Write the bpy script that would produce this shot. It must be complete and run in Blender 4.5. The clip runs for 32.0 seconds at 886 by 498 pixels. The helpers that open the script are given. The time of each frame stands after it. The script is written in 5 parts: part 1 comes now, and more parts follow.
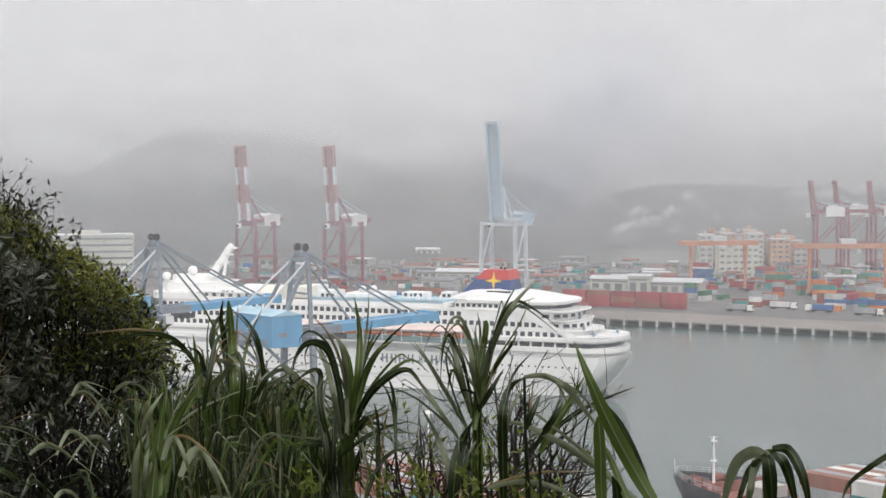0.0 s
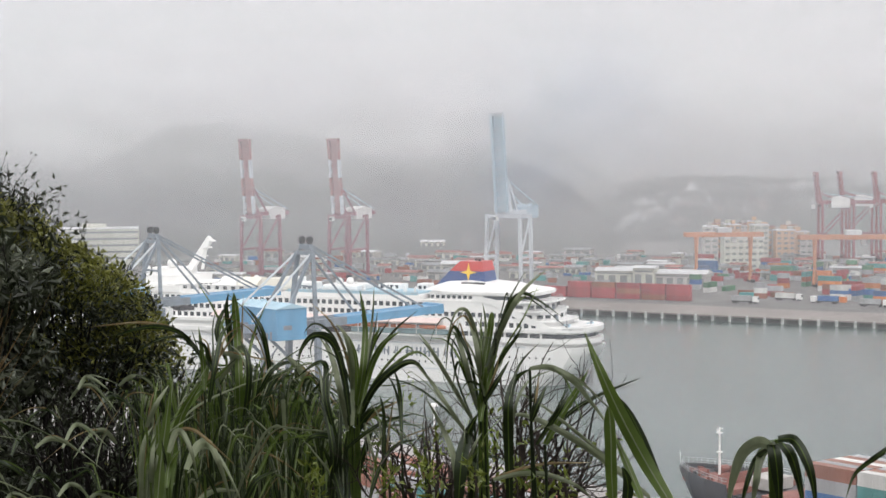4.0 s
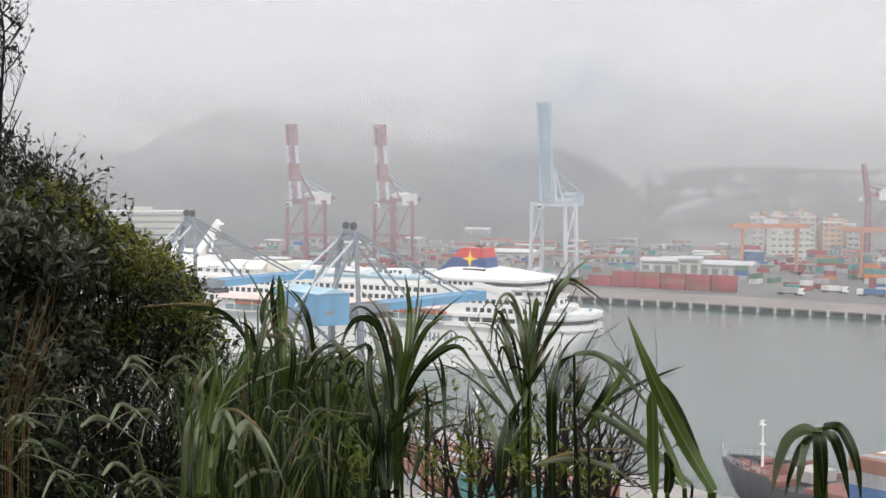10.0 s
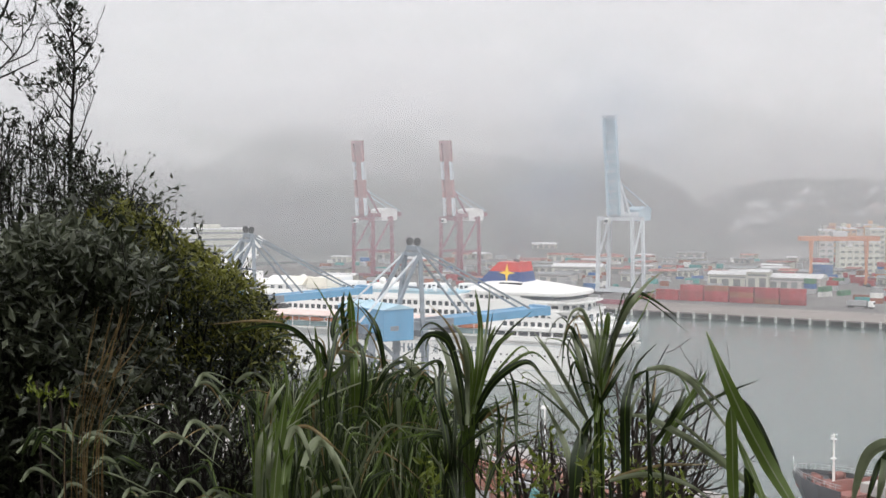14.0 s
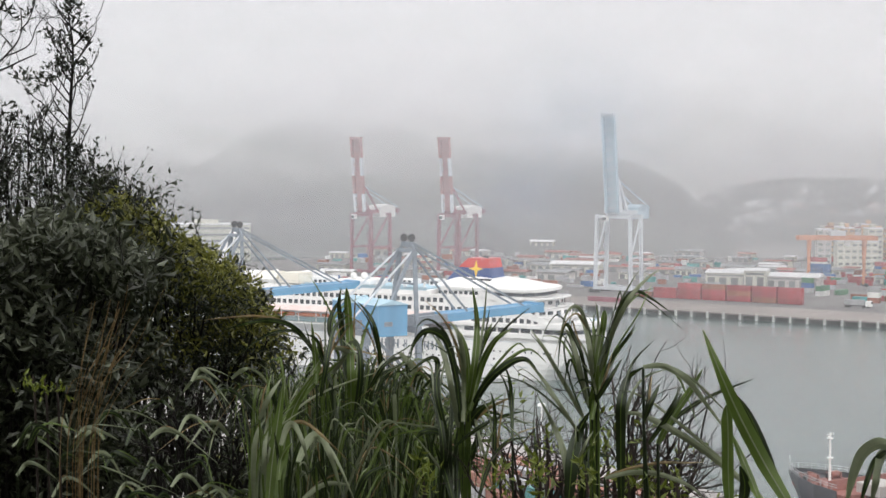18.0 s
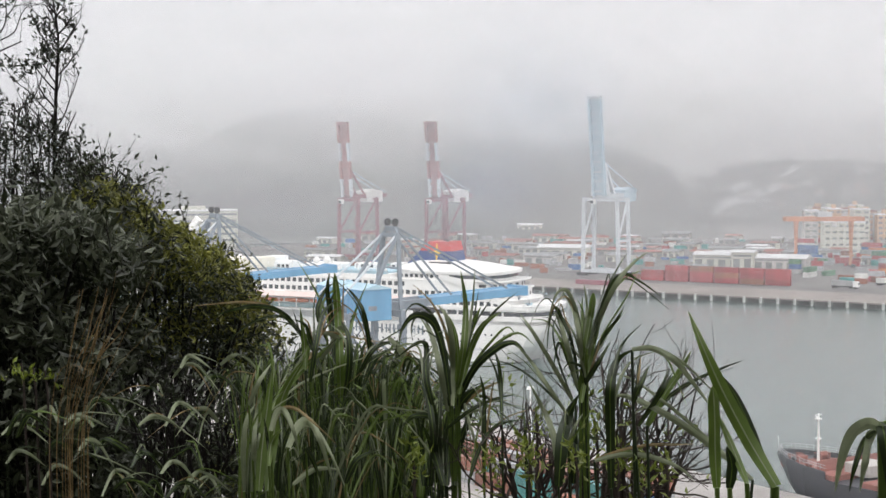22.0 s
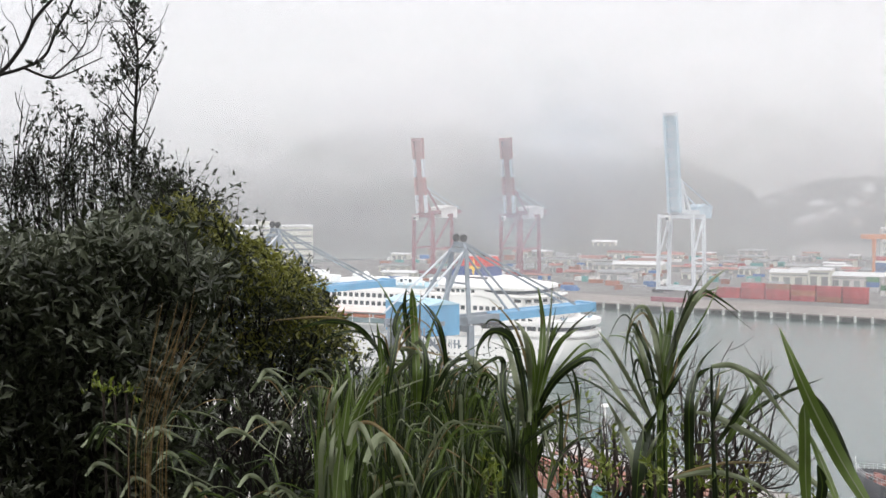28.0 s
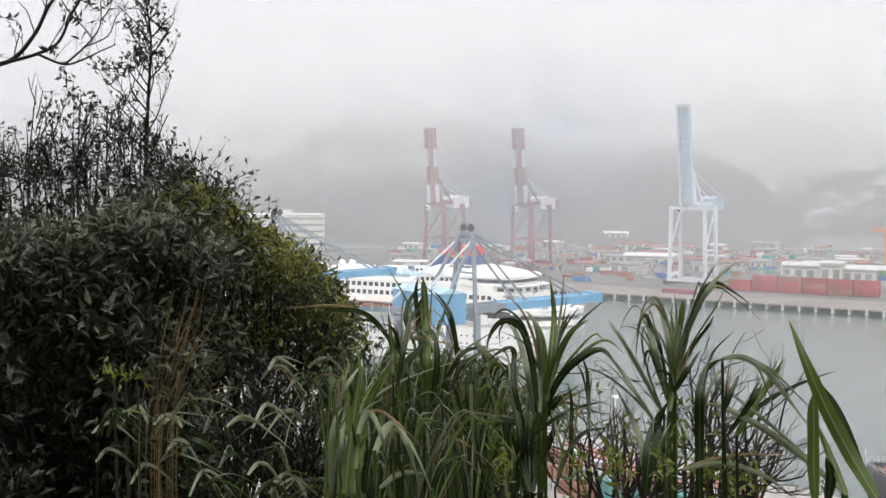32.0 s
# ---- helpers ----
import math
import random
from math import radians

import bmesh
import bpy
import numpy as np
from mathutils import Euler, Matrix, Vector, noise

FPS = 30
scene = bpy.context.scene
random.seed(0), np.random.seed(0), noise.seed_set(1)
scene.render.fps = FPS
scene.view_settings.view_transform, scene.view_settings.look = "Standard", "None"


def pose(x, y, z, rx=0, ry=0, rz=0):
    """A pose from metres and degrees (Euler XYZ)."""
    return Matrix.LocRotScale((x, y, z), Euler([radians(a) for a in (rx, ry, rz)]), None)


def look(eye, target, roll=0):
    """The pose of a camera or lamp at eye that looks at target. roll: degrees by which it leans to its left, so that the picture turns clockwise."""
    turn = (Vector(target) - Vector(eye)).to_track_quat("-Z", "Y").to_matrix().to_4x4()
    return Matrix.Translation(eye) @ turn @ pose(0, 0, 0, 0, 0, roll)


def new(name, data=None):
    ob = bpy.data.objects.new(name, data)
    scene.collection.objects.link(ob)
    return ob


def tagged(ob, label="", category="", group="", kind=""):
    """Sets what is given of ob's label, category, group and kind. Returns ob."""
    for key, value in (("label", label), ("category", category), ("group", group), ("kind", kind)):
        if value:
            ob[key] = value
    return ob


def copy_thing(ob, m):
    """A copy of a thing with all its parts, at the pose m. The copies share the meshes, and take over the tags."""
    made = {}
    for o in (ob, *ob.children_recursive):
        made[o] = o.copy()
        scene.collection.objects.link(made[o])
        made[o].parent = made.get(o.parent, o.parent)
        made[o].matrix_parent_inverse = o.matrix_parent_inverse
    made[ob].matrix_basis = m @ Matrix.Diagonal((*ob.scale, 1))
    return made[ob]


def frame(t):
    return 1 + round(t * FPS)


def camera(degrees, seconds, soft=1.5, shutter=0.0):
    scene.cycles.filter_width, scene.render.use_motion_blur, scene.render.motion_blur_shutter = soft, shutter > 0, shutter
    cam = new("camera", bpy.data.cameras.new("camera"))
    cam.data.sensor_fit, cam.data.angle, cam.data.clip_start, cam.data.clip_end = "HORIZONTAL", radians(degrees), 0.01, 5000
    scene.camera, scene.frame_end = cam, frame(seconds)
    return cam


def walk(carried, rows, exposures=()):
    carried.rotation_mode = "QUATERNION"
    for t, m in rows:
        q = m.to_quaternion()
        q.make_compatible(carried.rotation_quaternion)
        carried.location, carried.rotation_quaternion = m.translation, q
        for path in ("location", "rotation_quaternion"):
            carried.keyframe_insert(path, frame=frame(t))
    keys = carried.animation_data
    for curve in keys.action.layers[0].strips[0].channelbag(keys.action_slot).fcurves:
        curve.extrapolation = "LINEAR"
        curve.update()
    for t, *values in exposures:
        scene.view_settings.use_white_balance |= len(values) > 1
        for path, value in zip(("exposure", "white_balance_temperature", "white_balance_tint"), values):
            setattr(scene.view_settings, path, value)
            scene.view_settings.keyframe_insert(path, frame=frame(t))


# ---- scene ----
# A hill above a harbour in mist: a cruise ship leaves, two quay cranes travel. Camera held by hand, with a long lens.
cam = camera(27.53, 32.0, soft=1.5)
PATH = [
    (0, pose(0.0000, 0, 73.0000, 87.263, 0.077, -0.004)), (0.5, pose(-0.0005, 0, 73.0000, 87.244, -0.021, -0.038)),
    (1, pose(-0.0010, 0, 73.0000, 87.200, -0.111, -0.213)), (1.5, pose(-0.0015, 0, 73.0000, 86.732, 0.238, 0.072)),
    (2, pose(-0.0020, 0, 73.0000, 86.965, 0.367, 0.295)), (2.5, pose(-0.0025, 0, 73.0000, 86.894, 0.388, 0.112)),
    (3, pose(-0.0030, 0, 73.0000, 86.938, 0.228, 0.352)), (3.5, pose(-0.0018, 0, 72.9993, 86.982, 0.254, 0.114)),
    (5.5, pose(0.0031, 0, 72.9967, 87.111, 0.520, 0.430)), (6, pose(0.0043, 0, 72.9960, 86.844, 0.414, 0.644)),
    (6.5, pose(0.0056, 0, 72.9953, 86.717, 0.604, 0.233)), (7, pose(0.0068, 0, 72.9947, 86.551, 0.665, 0.465)),
    (7.5, pose(0.0080, 0, 72.9940, 86.710, 0.779, 0.551)), (8, pose(0.0067, 0, 72.9927, 86.842, 0.426, 0.172)),
    (8.5, pose(0.0053, 0, 72.9913, 86.283, 0.863, 0.573)), (9, pose(0.0040, 0, 72.9900, 86.447, 0.499, 0.605)),
    (9.5, pose(0.0008, 0, 72.9903, 86.586, -0.051, 0.891)), (10, pose(-0.0023, 0, 72.9907, 86.622, -0.423, 1.607)),
    (10.5, pose(-0.0055, 0, 72.9910, 87.045, -0.318, 2.534)), (11, pose(-0.0087, 0, 72.9913, 87.020, -0.337, 2.886)),
    (11.5, pose(-0.0118, 0, 72.9917, 87.144, -0.215, 3.328)), (12, pose(-0.0150, 0, 72.9920, 87.135, -0.391, 3.929)),
    (12.5, pose(-0.0147, 0, 72.9919, 87.421, -0.117, 3.725)), (13, pose(-0.0144, 0, 72.9919, 87.214, 0.027, 3.858)),
    (13.5, pose(-0.0141, 0, 72.9918, 87.097, 0.041, 3.703)), (14, pose(-0.0138, 0, 72.9917, 87.105, 0.128, 3.687)),
    (14.5, pose(-0.0134, 0, 72.9917, 87.223, 0.023, 3.654)), (16.5, pose(-0.0122, 0, 72.9914, 87.122, -0.229, 3.732)),
    (17, pose(-0.0119, 0, 72.9914, 87.003, -0.236, 3.708)), (17.5, pose(-0.0116, 0, 72.9913, 86.916, -0.243, 3.683)),
    (18, pose(-0.0112, 0, 72.9912, 87.000, -0.262, 3.642)), (18.5, pose(-0.0109, 0, 72.9912, 86.961, -0.345, 3.574)),
    (19, pose(-0.0106, 0, 72.9911, 86.977, -0.323, 3.554)), (19.5, pose(-0.0103, 0, 72.9911, 86.676, -0.299, 3.644)),
    (20, pose(-0.0100, 0, 72.9910, 87.044, -0.159, 3.295)), (20.5, pose(-0.0107, 0, 72.9910, 86.465, -0.310, 3.088)),
    (21, pose(-0.0114, 0, 72.9910, 86.498, -0.012, 3.186)), (21.5, pose(-0.0121, 0, 72.9910, 86.724, 0.049, 3.346)),
    (22, pose(-0.0128, 0, 72.9910, 86.505, 0.212, 3.220)), (22.5, pose(-0.0135, 0, 72.9910, 85.920, 0.362, 3.627)),
    (23, pose(-0.0142, 0, 72.9910, 86.505, -0.201, 3.323)), (23.5, pose(-0.0149, 0, 72.9910, 86.864, -0.051, 3.604)),
    (24, pose(-0.0156, 0, 72.9910, 86.810, 0.144, 3.913)), (24.5, pose(-0.0163, 0, 72.9910, 86.672, 0.151, 4.266)),
    (25, pose(-0.0170, 0, 72.9910, 86.786, 0.008, 4.715)), (25.5, pose(-0.0178, 0, 72.9907, 86.935, 0.174, 4.811)),
    (27.5, pose(-0.0212, 0, 72.9893, 87.093, 0.286, 5.550)), (28, pose(-0.0220, 0, 72.9890, 87.028, 0.114, 5.588)),
    (28.5, pose(-0.0221, 0, 72.9889, 87.079, -0.025, 5.723)), (29, pose(-0.0222, 0, 72.9887, 86.930, -0.356, 5.895)),
    (29.5, pose(-0.0224, 0, 72.9886, 86.750, -0.721, 6.097)), (30, pose(-0.0225, 0, 72.9885, 86.935, -0.576, 6.108)),
    (30.5, pose(-0.0226, 0, 72.9884, 86.621, -0.518, 6.000)), (31, pose(-0.0227, 0, 72.9882, 86.583, -0.487, 5.948)),
    (31.5, pose(-0.0229, 0, 72.9881, 86.626, -0.367, 6.034)), (32, pose(-0.0230, 0, 72.9880, 86.702, -0.362, 5.976)),
]

walk(cam, PATH, [(0, 0.83), (4, 0.92), (9, 0.97), (14, 0.96), (20, 1.0), (22, 1.03), (23, 1.15), (24.5, 1.18), (28, 1.20), (32, 1.16)])

# ---- light: an overcast sky and a veiled sun ----
SUN_UP, SUN_ROUND = radians(48), radians(200)
world = bpy.data.worlds.new("world")
scene.world = world
world.use_nodes = True
wn, wl = world.node_tree.nodes, world.node_tree.links
sky = wn.new("ShaderNodeTexSky")
sky.sky_type, sky.sun_disc = "NISHITA", False
sky.sun_elevation, sky.sun_rotation = SUN_UP, SUN_ROUND
sky.dust_density, sky.air_density = 4.0, 1.0
thin = wn.new("ShaderNodeVectorMath")
thin.operation = "SCALE"
thin.inputs[3].default_value = 0.10
cloud = wn.new("ShaderNodeMix")
cloud.data_type = "RGBA"
cloud.inputs[0].default_value = 0.88
cloud.inputs[7].default_value = (0.812, 0.797, 0.792, 1)
wl.new(sky.outputs[0], thin.inputs[0])
wl.new(thin.outputs[0], cloud.inputs[6])
wl.new(cloud.outputs[2], wn["Background"].inputs[0])
wn["Background"].inputs[1].default_value = 1.0
sun = new("sun", bpy.data.lights.new("sun", "SUN"))
sun.data.energy, sun.data.angle, sun.data.color = 0.7, radians(25), (1.0, 0.97, 0.93)
sun.matrix_world = look((0, 0, 300), (-math.sin(SUN_ROUND) * -100, -math.cos(SUN_ROUND) * 100, 300 - 100 * math.tan(SUN_UP)))

# ---- helpers of this scene ----
FAR = 3200.0  # bearings and dips are given in 1/3200 of a radian, to the right of north and below the horizon
EYE = 73.0
rng = np.random.default_rng(7)


def spot(a, d, z=2.5):
    """The point at bearing a, d metres out, at height z."""
    return Vector((d * math.sin(a / FAR), d * math.cos(a / FAR), z))


def sight(a, e, d):
    """The point at bearing a and dip e, d metres out."""
    return Vector((d * math.sin(a / FAR), d * math.cos(a / FAR), EYE - d * math.tan(e / FAR)))


class Geo:
    """Vertices and faces of one mesh."""

    def __init__(self):
        self.v, self.f, self.m = [], [], []

    def add(self, v, f, m=0):
        n = len(self.v)
        self.v.extend(tuple(p) for p in v)
        self.f.extend(tuple(i + n for i in q) for q in f)
        self.m.extend([m] * len(f))
        return self

    def box(self, x0, x1, y0, y1, z0, z1, m=0):
        v = [(x, y, z) for z in (z0, z1) for x, y in ((x0, y0), (x1, y0), (x1, y1), (x0, y1))]
        return self.add(v, [(3, 2, 1, 0), (4, 5, 6, 7), (0, 1, 5, 4), (1, 2, 6, 5), (2, 3, 7, 6), (3, 0, 4, 7)], m)

    def soft_box(self, x0, x1, y0, y1, z0, z1, b=0.1, m=0):
        """A box whose edges are cut off by b."""
        bm = bmesh.new()
        bmesh.ops.create_cube(bm, size=1)
        for p in bm.verts:
            p.co = Vector(((x0 + x1) / 2 + p.co.x * (x1 - x0), (y0 + y1) / 2 + p.co.y * (y1 - y0), (z0 + z1) / 2 + p.co.z * (z1 - z0)))
        bmesh.ops.bevel(bm, geom=bm.edges[:], offset=b, segments=1, affect="EDGES")
        bm.verts.index_update()
        self.add([p.co for p in bm.verts], [[p.index for p in q.verts] for q in bm.faces], m)
        bm.free()
        return self

    def slab(self, outline, z0, z1, m=0, inset=0.0):
        """An outline in x and y pulled up from z0 to z1; inset draws its top in."""
        n = len(outline)
        cx, cy = sum(p[0] for p in outline) / n, sum(p[1] for p in outline) / n
        k = 1 - inset
        v = [(x, y, z0) for x, y in outline] + [(cx + (x - cx) * k, cy + (y - cy) * k, z1) for x, y in outline]
        f = [tuple(range(n - 1, -1, -1)), tuple(range(n, 2 * n))]
        return self.add(v, f + [(i, (i + 1) % n, n + (i + 1) % n, n + i) for i in range(n)], m)

    def loft(self, rings, m=0, cap=True, closed=True):
        n = len(rings[0])
        v = [p for r in rings for p in r]
        f = []
        for k in range(len(rings) - 1):
            for i in range(n if closed else n - 1):
                j = (i + 1) % n
                f.append((k * n + i, k * n + j, (k + 1) * n + j, (k + 1) * n + i))
        if cap:
            f += [tuple(range(n - 1, -1, -1)), tuple(range((len(rings) - 1) * n, len(rings) * n))]
        return self.add(v, f, m)

    def tube(self, pts, r0, r1=None, sides=6, m=0):
        """A round bar along pts, from radius r0 to r1."""
        pts = [Vector(p) for p in pts]
        r1 = r0 if r1 is None else r1
        rings = []
        for i, p in enumerate(pts):
            d = (pts[min(i + 1, len(pts) - 1)] - pts[max(i - 1, 0)]).normalized()
            s = d.orthogonal().normalized() if i == 0 else (s - d * s.dot(d)).normalized()
            w, r = d.cross(s), r0 + (r1 - r0) * i / max(1, len(pts) - 1)
            rings.append([p + (s * math.cos(q) + w * math.sin(q)) * r for q in (2 * math.pi * k / sides for k in range(sides))])
        return self.loft(rings, m)

    def beam(self, p, q, w, h=None, m=0):
        """A square bar from p to q."""
        p, q, h = Vector(p), Vector(q), h or w
        d = (q - p).normalized()
        s = d.cross(Vector((0, 0, 1)))
        s = s.normalized() if s.length > 1e-3 else Vector((1, 0, 0))
        u = s.cross(d)
        ring = [s * w / 2 + u * h / 2, -s * w / 2 + u * h / 2, -s * w / 2 - u * h / 2, s * w / 2 - u * h / 2]
        return self.loft([[p + o for o in ring], [q + o for o in ring]], m)

    def ball(self, c, r, k=10, squash=1.0, m=0):
        rings = []
        for i in range(k // 2 + 1):
            t = math.pi * (i + 0.02) / (k // 2 + 0.04)
            rings.append([(c[0] + r * math.sin(t) * math.cos(2 * math.pi * j / k), c[1] + r * math.sin(t) * math.sin(2 * math.pi * j / k), c[2] + r * squash * math.cos(t)) for j in range(k)])
        return self.loft(rings, m)

    def ribbon(self, pts, w, n=5, fold=0.3, twist=0.0, m=0, rib=None, full=0.4):
        """A grass leaf along the points, folded along its rib and narrowing to its tip."""
        line = bend(pts, n)
        away, v, f = Vector((0, 1, 0)), [], []
        last = len(line) - 1
        for i, p in enumerate(line):
            t = i / last
            d = (line[min(i + 1, last)] - line[max(i - 1, 0)]).normalized()
            s = d.cross(away)
            s = s.normalized() if s.length > 0.05 else Vector((1, 0, 0))
            u = d.cross(s)
            s = s * math.cos(twist * t) + u * math.sin(twist * t)
            u = d.cross(s)
            k = w / 2 * min(1.0, 0.6 + 1.6 * t) * max(0.04, 1 - max(0.0, (t - full) / (1 - full)) ** 1.8)
            r = 0.08 + 0.05 * t
            v += [p - s * k, p - s * k * r + u * fold * k, p + s * k * r + u * fold * k, p + s * k]
            if i:
                q = 4 * i
                f += [(q - 4 + c, q - 3 + c, q + 1 + c, q + c) for c in (0, 1, 2)]
        self.add(v, f, m)
        if rib is not None:
            self.m[-len(f):] = [m, rib, m] * last
        return self

    def mesh(self, name, mats, smooth=False):
        me = bpy.data.meshes.new(name)
        me.from_pydata(self.v, [], self.f)
        for mt in mats if isinstance(mats, (list, tuple)) else [mats]:
            me.materials.append(mt)
        if any(self.m):
            me.polygons.foreach_set("material_index", self.m)
        if smooth:
            me.polygons.foreach_set("use_smooth", [True] * len(self.f))
        me.update()
        return me


def bend(pts, n=5):
    """A smooth line through the points."""
    pts = [Vector(p) for p in pts]
    out = []
    for i in range(len(pts) - 1):
        p0, p1, p2, p3 = pts[max(i - 1, 0)], pts[i], pts[i + 1], pts[min(i + 2, len(pts) - 1)]
        for k in range(n):
            t = k / n
            out.append(0.5 * (2 * p1 + (p2 - p0) * t + (2 * p0 - 5 * p1 + 4 * p2 - p3) * t * t + (3 * p1 - p0 - 3 * p2 + p3) * t ** 3))
    return out + [pts[-1]]


def part(name, geo, mats, parent=None, label="", smooth=False):
    ob = new(name, geo.mesh(name, mats, smooth) if isinstance(geo, Geo) else geo)
    if parent is not None:
        ob.parent = parent
    return tagged(ob, label)


def thing(name, label, category, group="", kind="", at=None):
    ob = new(name)
    if at is not None:
        ob.matrix_basis = at
    return tagged(ob, label, category, group, kind)


# ---- materials ----
def mat(name, col, rough=0.6, var=0.25, scale=0.5, bump=0.2, metal=0.0, each=0.0, col2=None, fine=9.0, leafy=0.0, streak=False):
    """A painted or natural surface: broad stains, fine grain and relief; each: how far pieces differ."""
    mt = bpy.data.materials.new(name)
    mt.use_nodes = True
    n, l = mt.node_tree.nodes, mt.node_tree.links
    b = n["Principled BSDF"]
    tc = n.new("ShaderNodeTexCoord")
    broad, grain = n.new("ShaderNodeTexNoise"), n.new("ShaderNodeTexNoise")
    broad.inputs["Scale"].default_value, grain.inputs["Scale"].default_value = scale, scale * fine
    broad.inputs["Detail"].default_value, grain.inputs["Detail"].default_value = 5, 3
    src = tc.outputs["Object"]
    if streak:
        mp = n.new("ShaderNodeMapping")
        mp.inputs["Scale"].default_value = (1, 1, 0.15)
        l.new(src, mp.inputs[0])
        src = mp.outputs[0]
    l.new(src, broad.inputs["Vector"])
    l.new(tc.outputs["Object"], grain.inputs["Vector"])
    dark = tuple(c * (1 - var) for c in (col2 or col))
    mix = n.new("ShaderNodeMix")
    mix.data_type = "RGBA"
    ramp = n.new("ShaderNodeMapRange")
    ramp.inputs[1].default_value, ramp.inputs[2].default_value = 0.35, 0.65
    l.new(broad.outputs[0], ramp.inputs[0])
    l.new(ramp.outputs[0], mix.inputs[0])
    mix.inputs[6].default_value, mix.inputs[7].default_value = (*dark, 1), (*col, 1)
    hsv = n.new("ShaderNodeHueSaturation")
    val = n.new("ShaderNodeMapRange")
    val.inputs[3].default_value, val.inputs[4].default_value = 1 - var * 0.6, 1 + var * 0.6
    l.new(grain.outputs[0], val.inputs[0])
    out = val.outputs[0]
    if each:
        who = n.new("ShaderNodeObjectInfo" if not leafy else "ShaderNodeNewGeometry")
        ev = n.new("ShaderNodeMapRange")
        ev.inputs[3].default_value, ev.inputs[4].default_value = 1 - each, 1 + each
        l.new(who.outputs["Random"] if not leafy else who.outputs["Random Per Island"], ev.inputs[0])
        mul = n.new("ShaderNodeMath")
        mul.operation = "MULTIPLY"
        l.new(out, mul.inputs[0])
        l.new(ev.outputs[0], mul.inputs[1])
        out = mul.outputs[0]
    l.new(out, hsv.inputs["Value"])
    l.new(mix.outputs[2], hsv.inputs["Color"])
    l.new(hsv.outputs[0], b.inputs["Base Color"])
    b.inputs["Roughness"].default_value, b.inputs["Metallic"].default_value = rough, metal
    if bump:
        bp = n.new("ShaderNodeBump")
        bp.inputs["Strength"].default_value = bump
        bp.inputs["Distance"].default_value = 0.3 / (scale * fine)
        l.new(grain.outputs[0], bp.inputs["Height"])
        l.new(bp.outputs[0], b.inputs["Normal"])
    if leafy:
        tr, mx = n.new("ShaderNodeBsdfTranslucent"), n.new("ShaderNodeMixShader")
        l.new(hsv.outputs[0], tr.inputs[0])
        mx.inputs[0].default_value = leafy
        l.new(b.outputs[0], mx.inputs[1])
        l.new(tr.outputs[0], mx.inputs[2])
        l.new(mx.outputs[0], n["Material Output"].inputs[0])
    return mt


def mist_mat(name, low, high, z0, z1, foot=40.0, scale=0.004, patch=0.5, foot0=0.0, col=(0.925, 0.937, 0.980)):
    """Thin mist: how much it veils at the foot and above, between the heights z0 and z1."""
    mt = bpy.data.materials.new(name)
    mt.use_nodes = True
    n, l = mt.node_tree.nodes, mt.node_tree.links
    n.remove(n["Principled BSDF"])
    tc, sep = n.new("ShaderNodeTexCoord"), n.new("ShaderNodeSeparateXYZ")
    l.new(tc.outputs["Object"], sep.inputs[0])
    noi, mp = n.new("ShaderNodeTexNoise"), n.new("ShaderNodeMapping")
    mp.inputs["Scale"].default_value = (1, 1, 2.2)
    noi.inputs["Scale"].default_value, noi.inputs["Detail"].default_value = scale, 3
    l.new(tc.outputs["Object"], mp.inputs[0])
    l.new(mp.outputs[0], noi.inputs["Vector"])

    def span(src, a, b, c, d, smooth=True):
        r = n.new("ShaderNodeMapRange")
        r.interpolation_type = "SMOOTHSTEP" if smooth else "LINEAR"
        for i, x in enumerate((a, b, c, d)):
            r.inputs[i + 1].default_value = x
        l.new(src, r.inputs[0])
        return r.outputs[0]

    def calc(op, p, q):
        r = n.new("ShaderNodeMath")
        r.operation, r.use_clamp = op, op == "MULTIPLY"
        for i, s in enumerate((p, q)):
            if isinstance(s, float):
                r.inputs[i].default_value = s
            else:
                l.new(s, r.inputs[i])
        return r.outputs[0]

    # the mist's own ceiling is uneven
    height = calc("ADD", sep.outputs[2], span(noi.outputs[0], 0.3, 0.7, -(z1 - z0) * patch, (z1 - z0) * patch, False))
    veil = calc("MULTIPLY", span(height, z0, z1, low, high), span(sep.outputs[2], foot0, foot0 + foot, 0.0, 1.0))
    tp, df, tl = n.new("ShaderNodeBsdfTransparent"), n.new("ShaderNodeBsdfDiffuse"), n.new("ShaderNodeBsdfTranslucent")
    half, mx = n.new("ShaderNodeMixShader"), n.new("ShaderNodeMixShader")
    df.inputs[0].default_value = tl.inputs[0].default_value = (*col, 1)
    l.new(df.outputs[0], half.inputs[1])
    l.new(tl.outputs[0], half.inputs[2])
    l.new(veil, mx.inputs[0])
    l.new(tp.outputs[0], mx.inputs[1])
    l.new(half.outputs[0], mx.inputs[2])
    l.new(mx.outputs[0], n["Material Output"].inputs[0])
    return mt


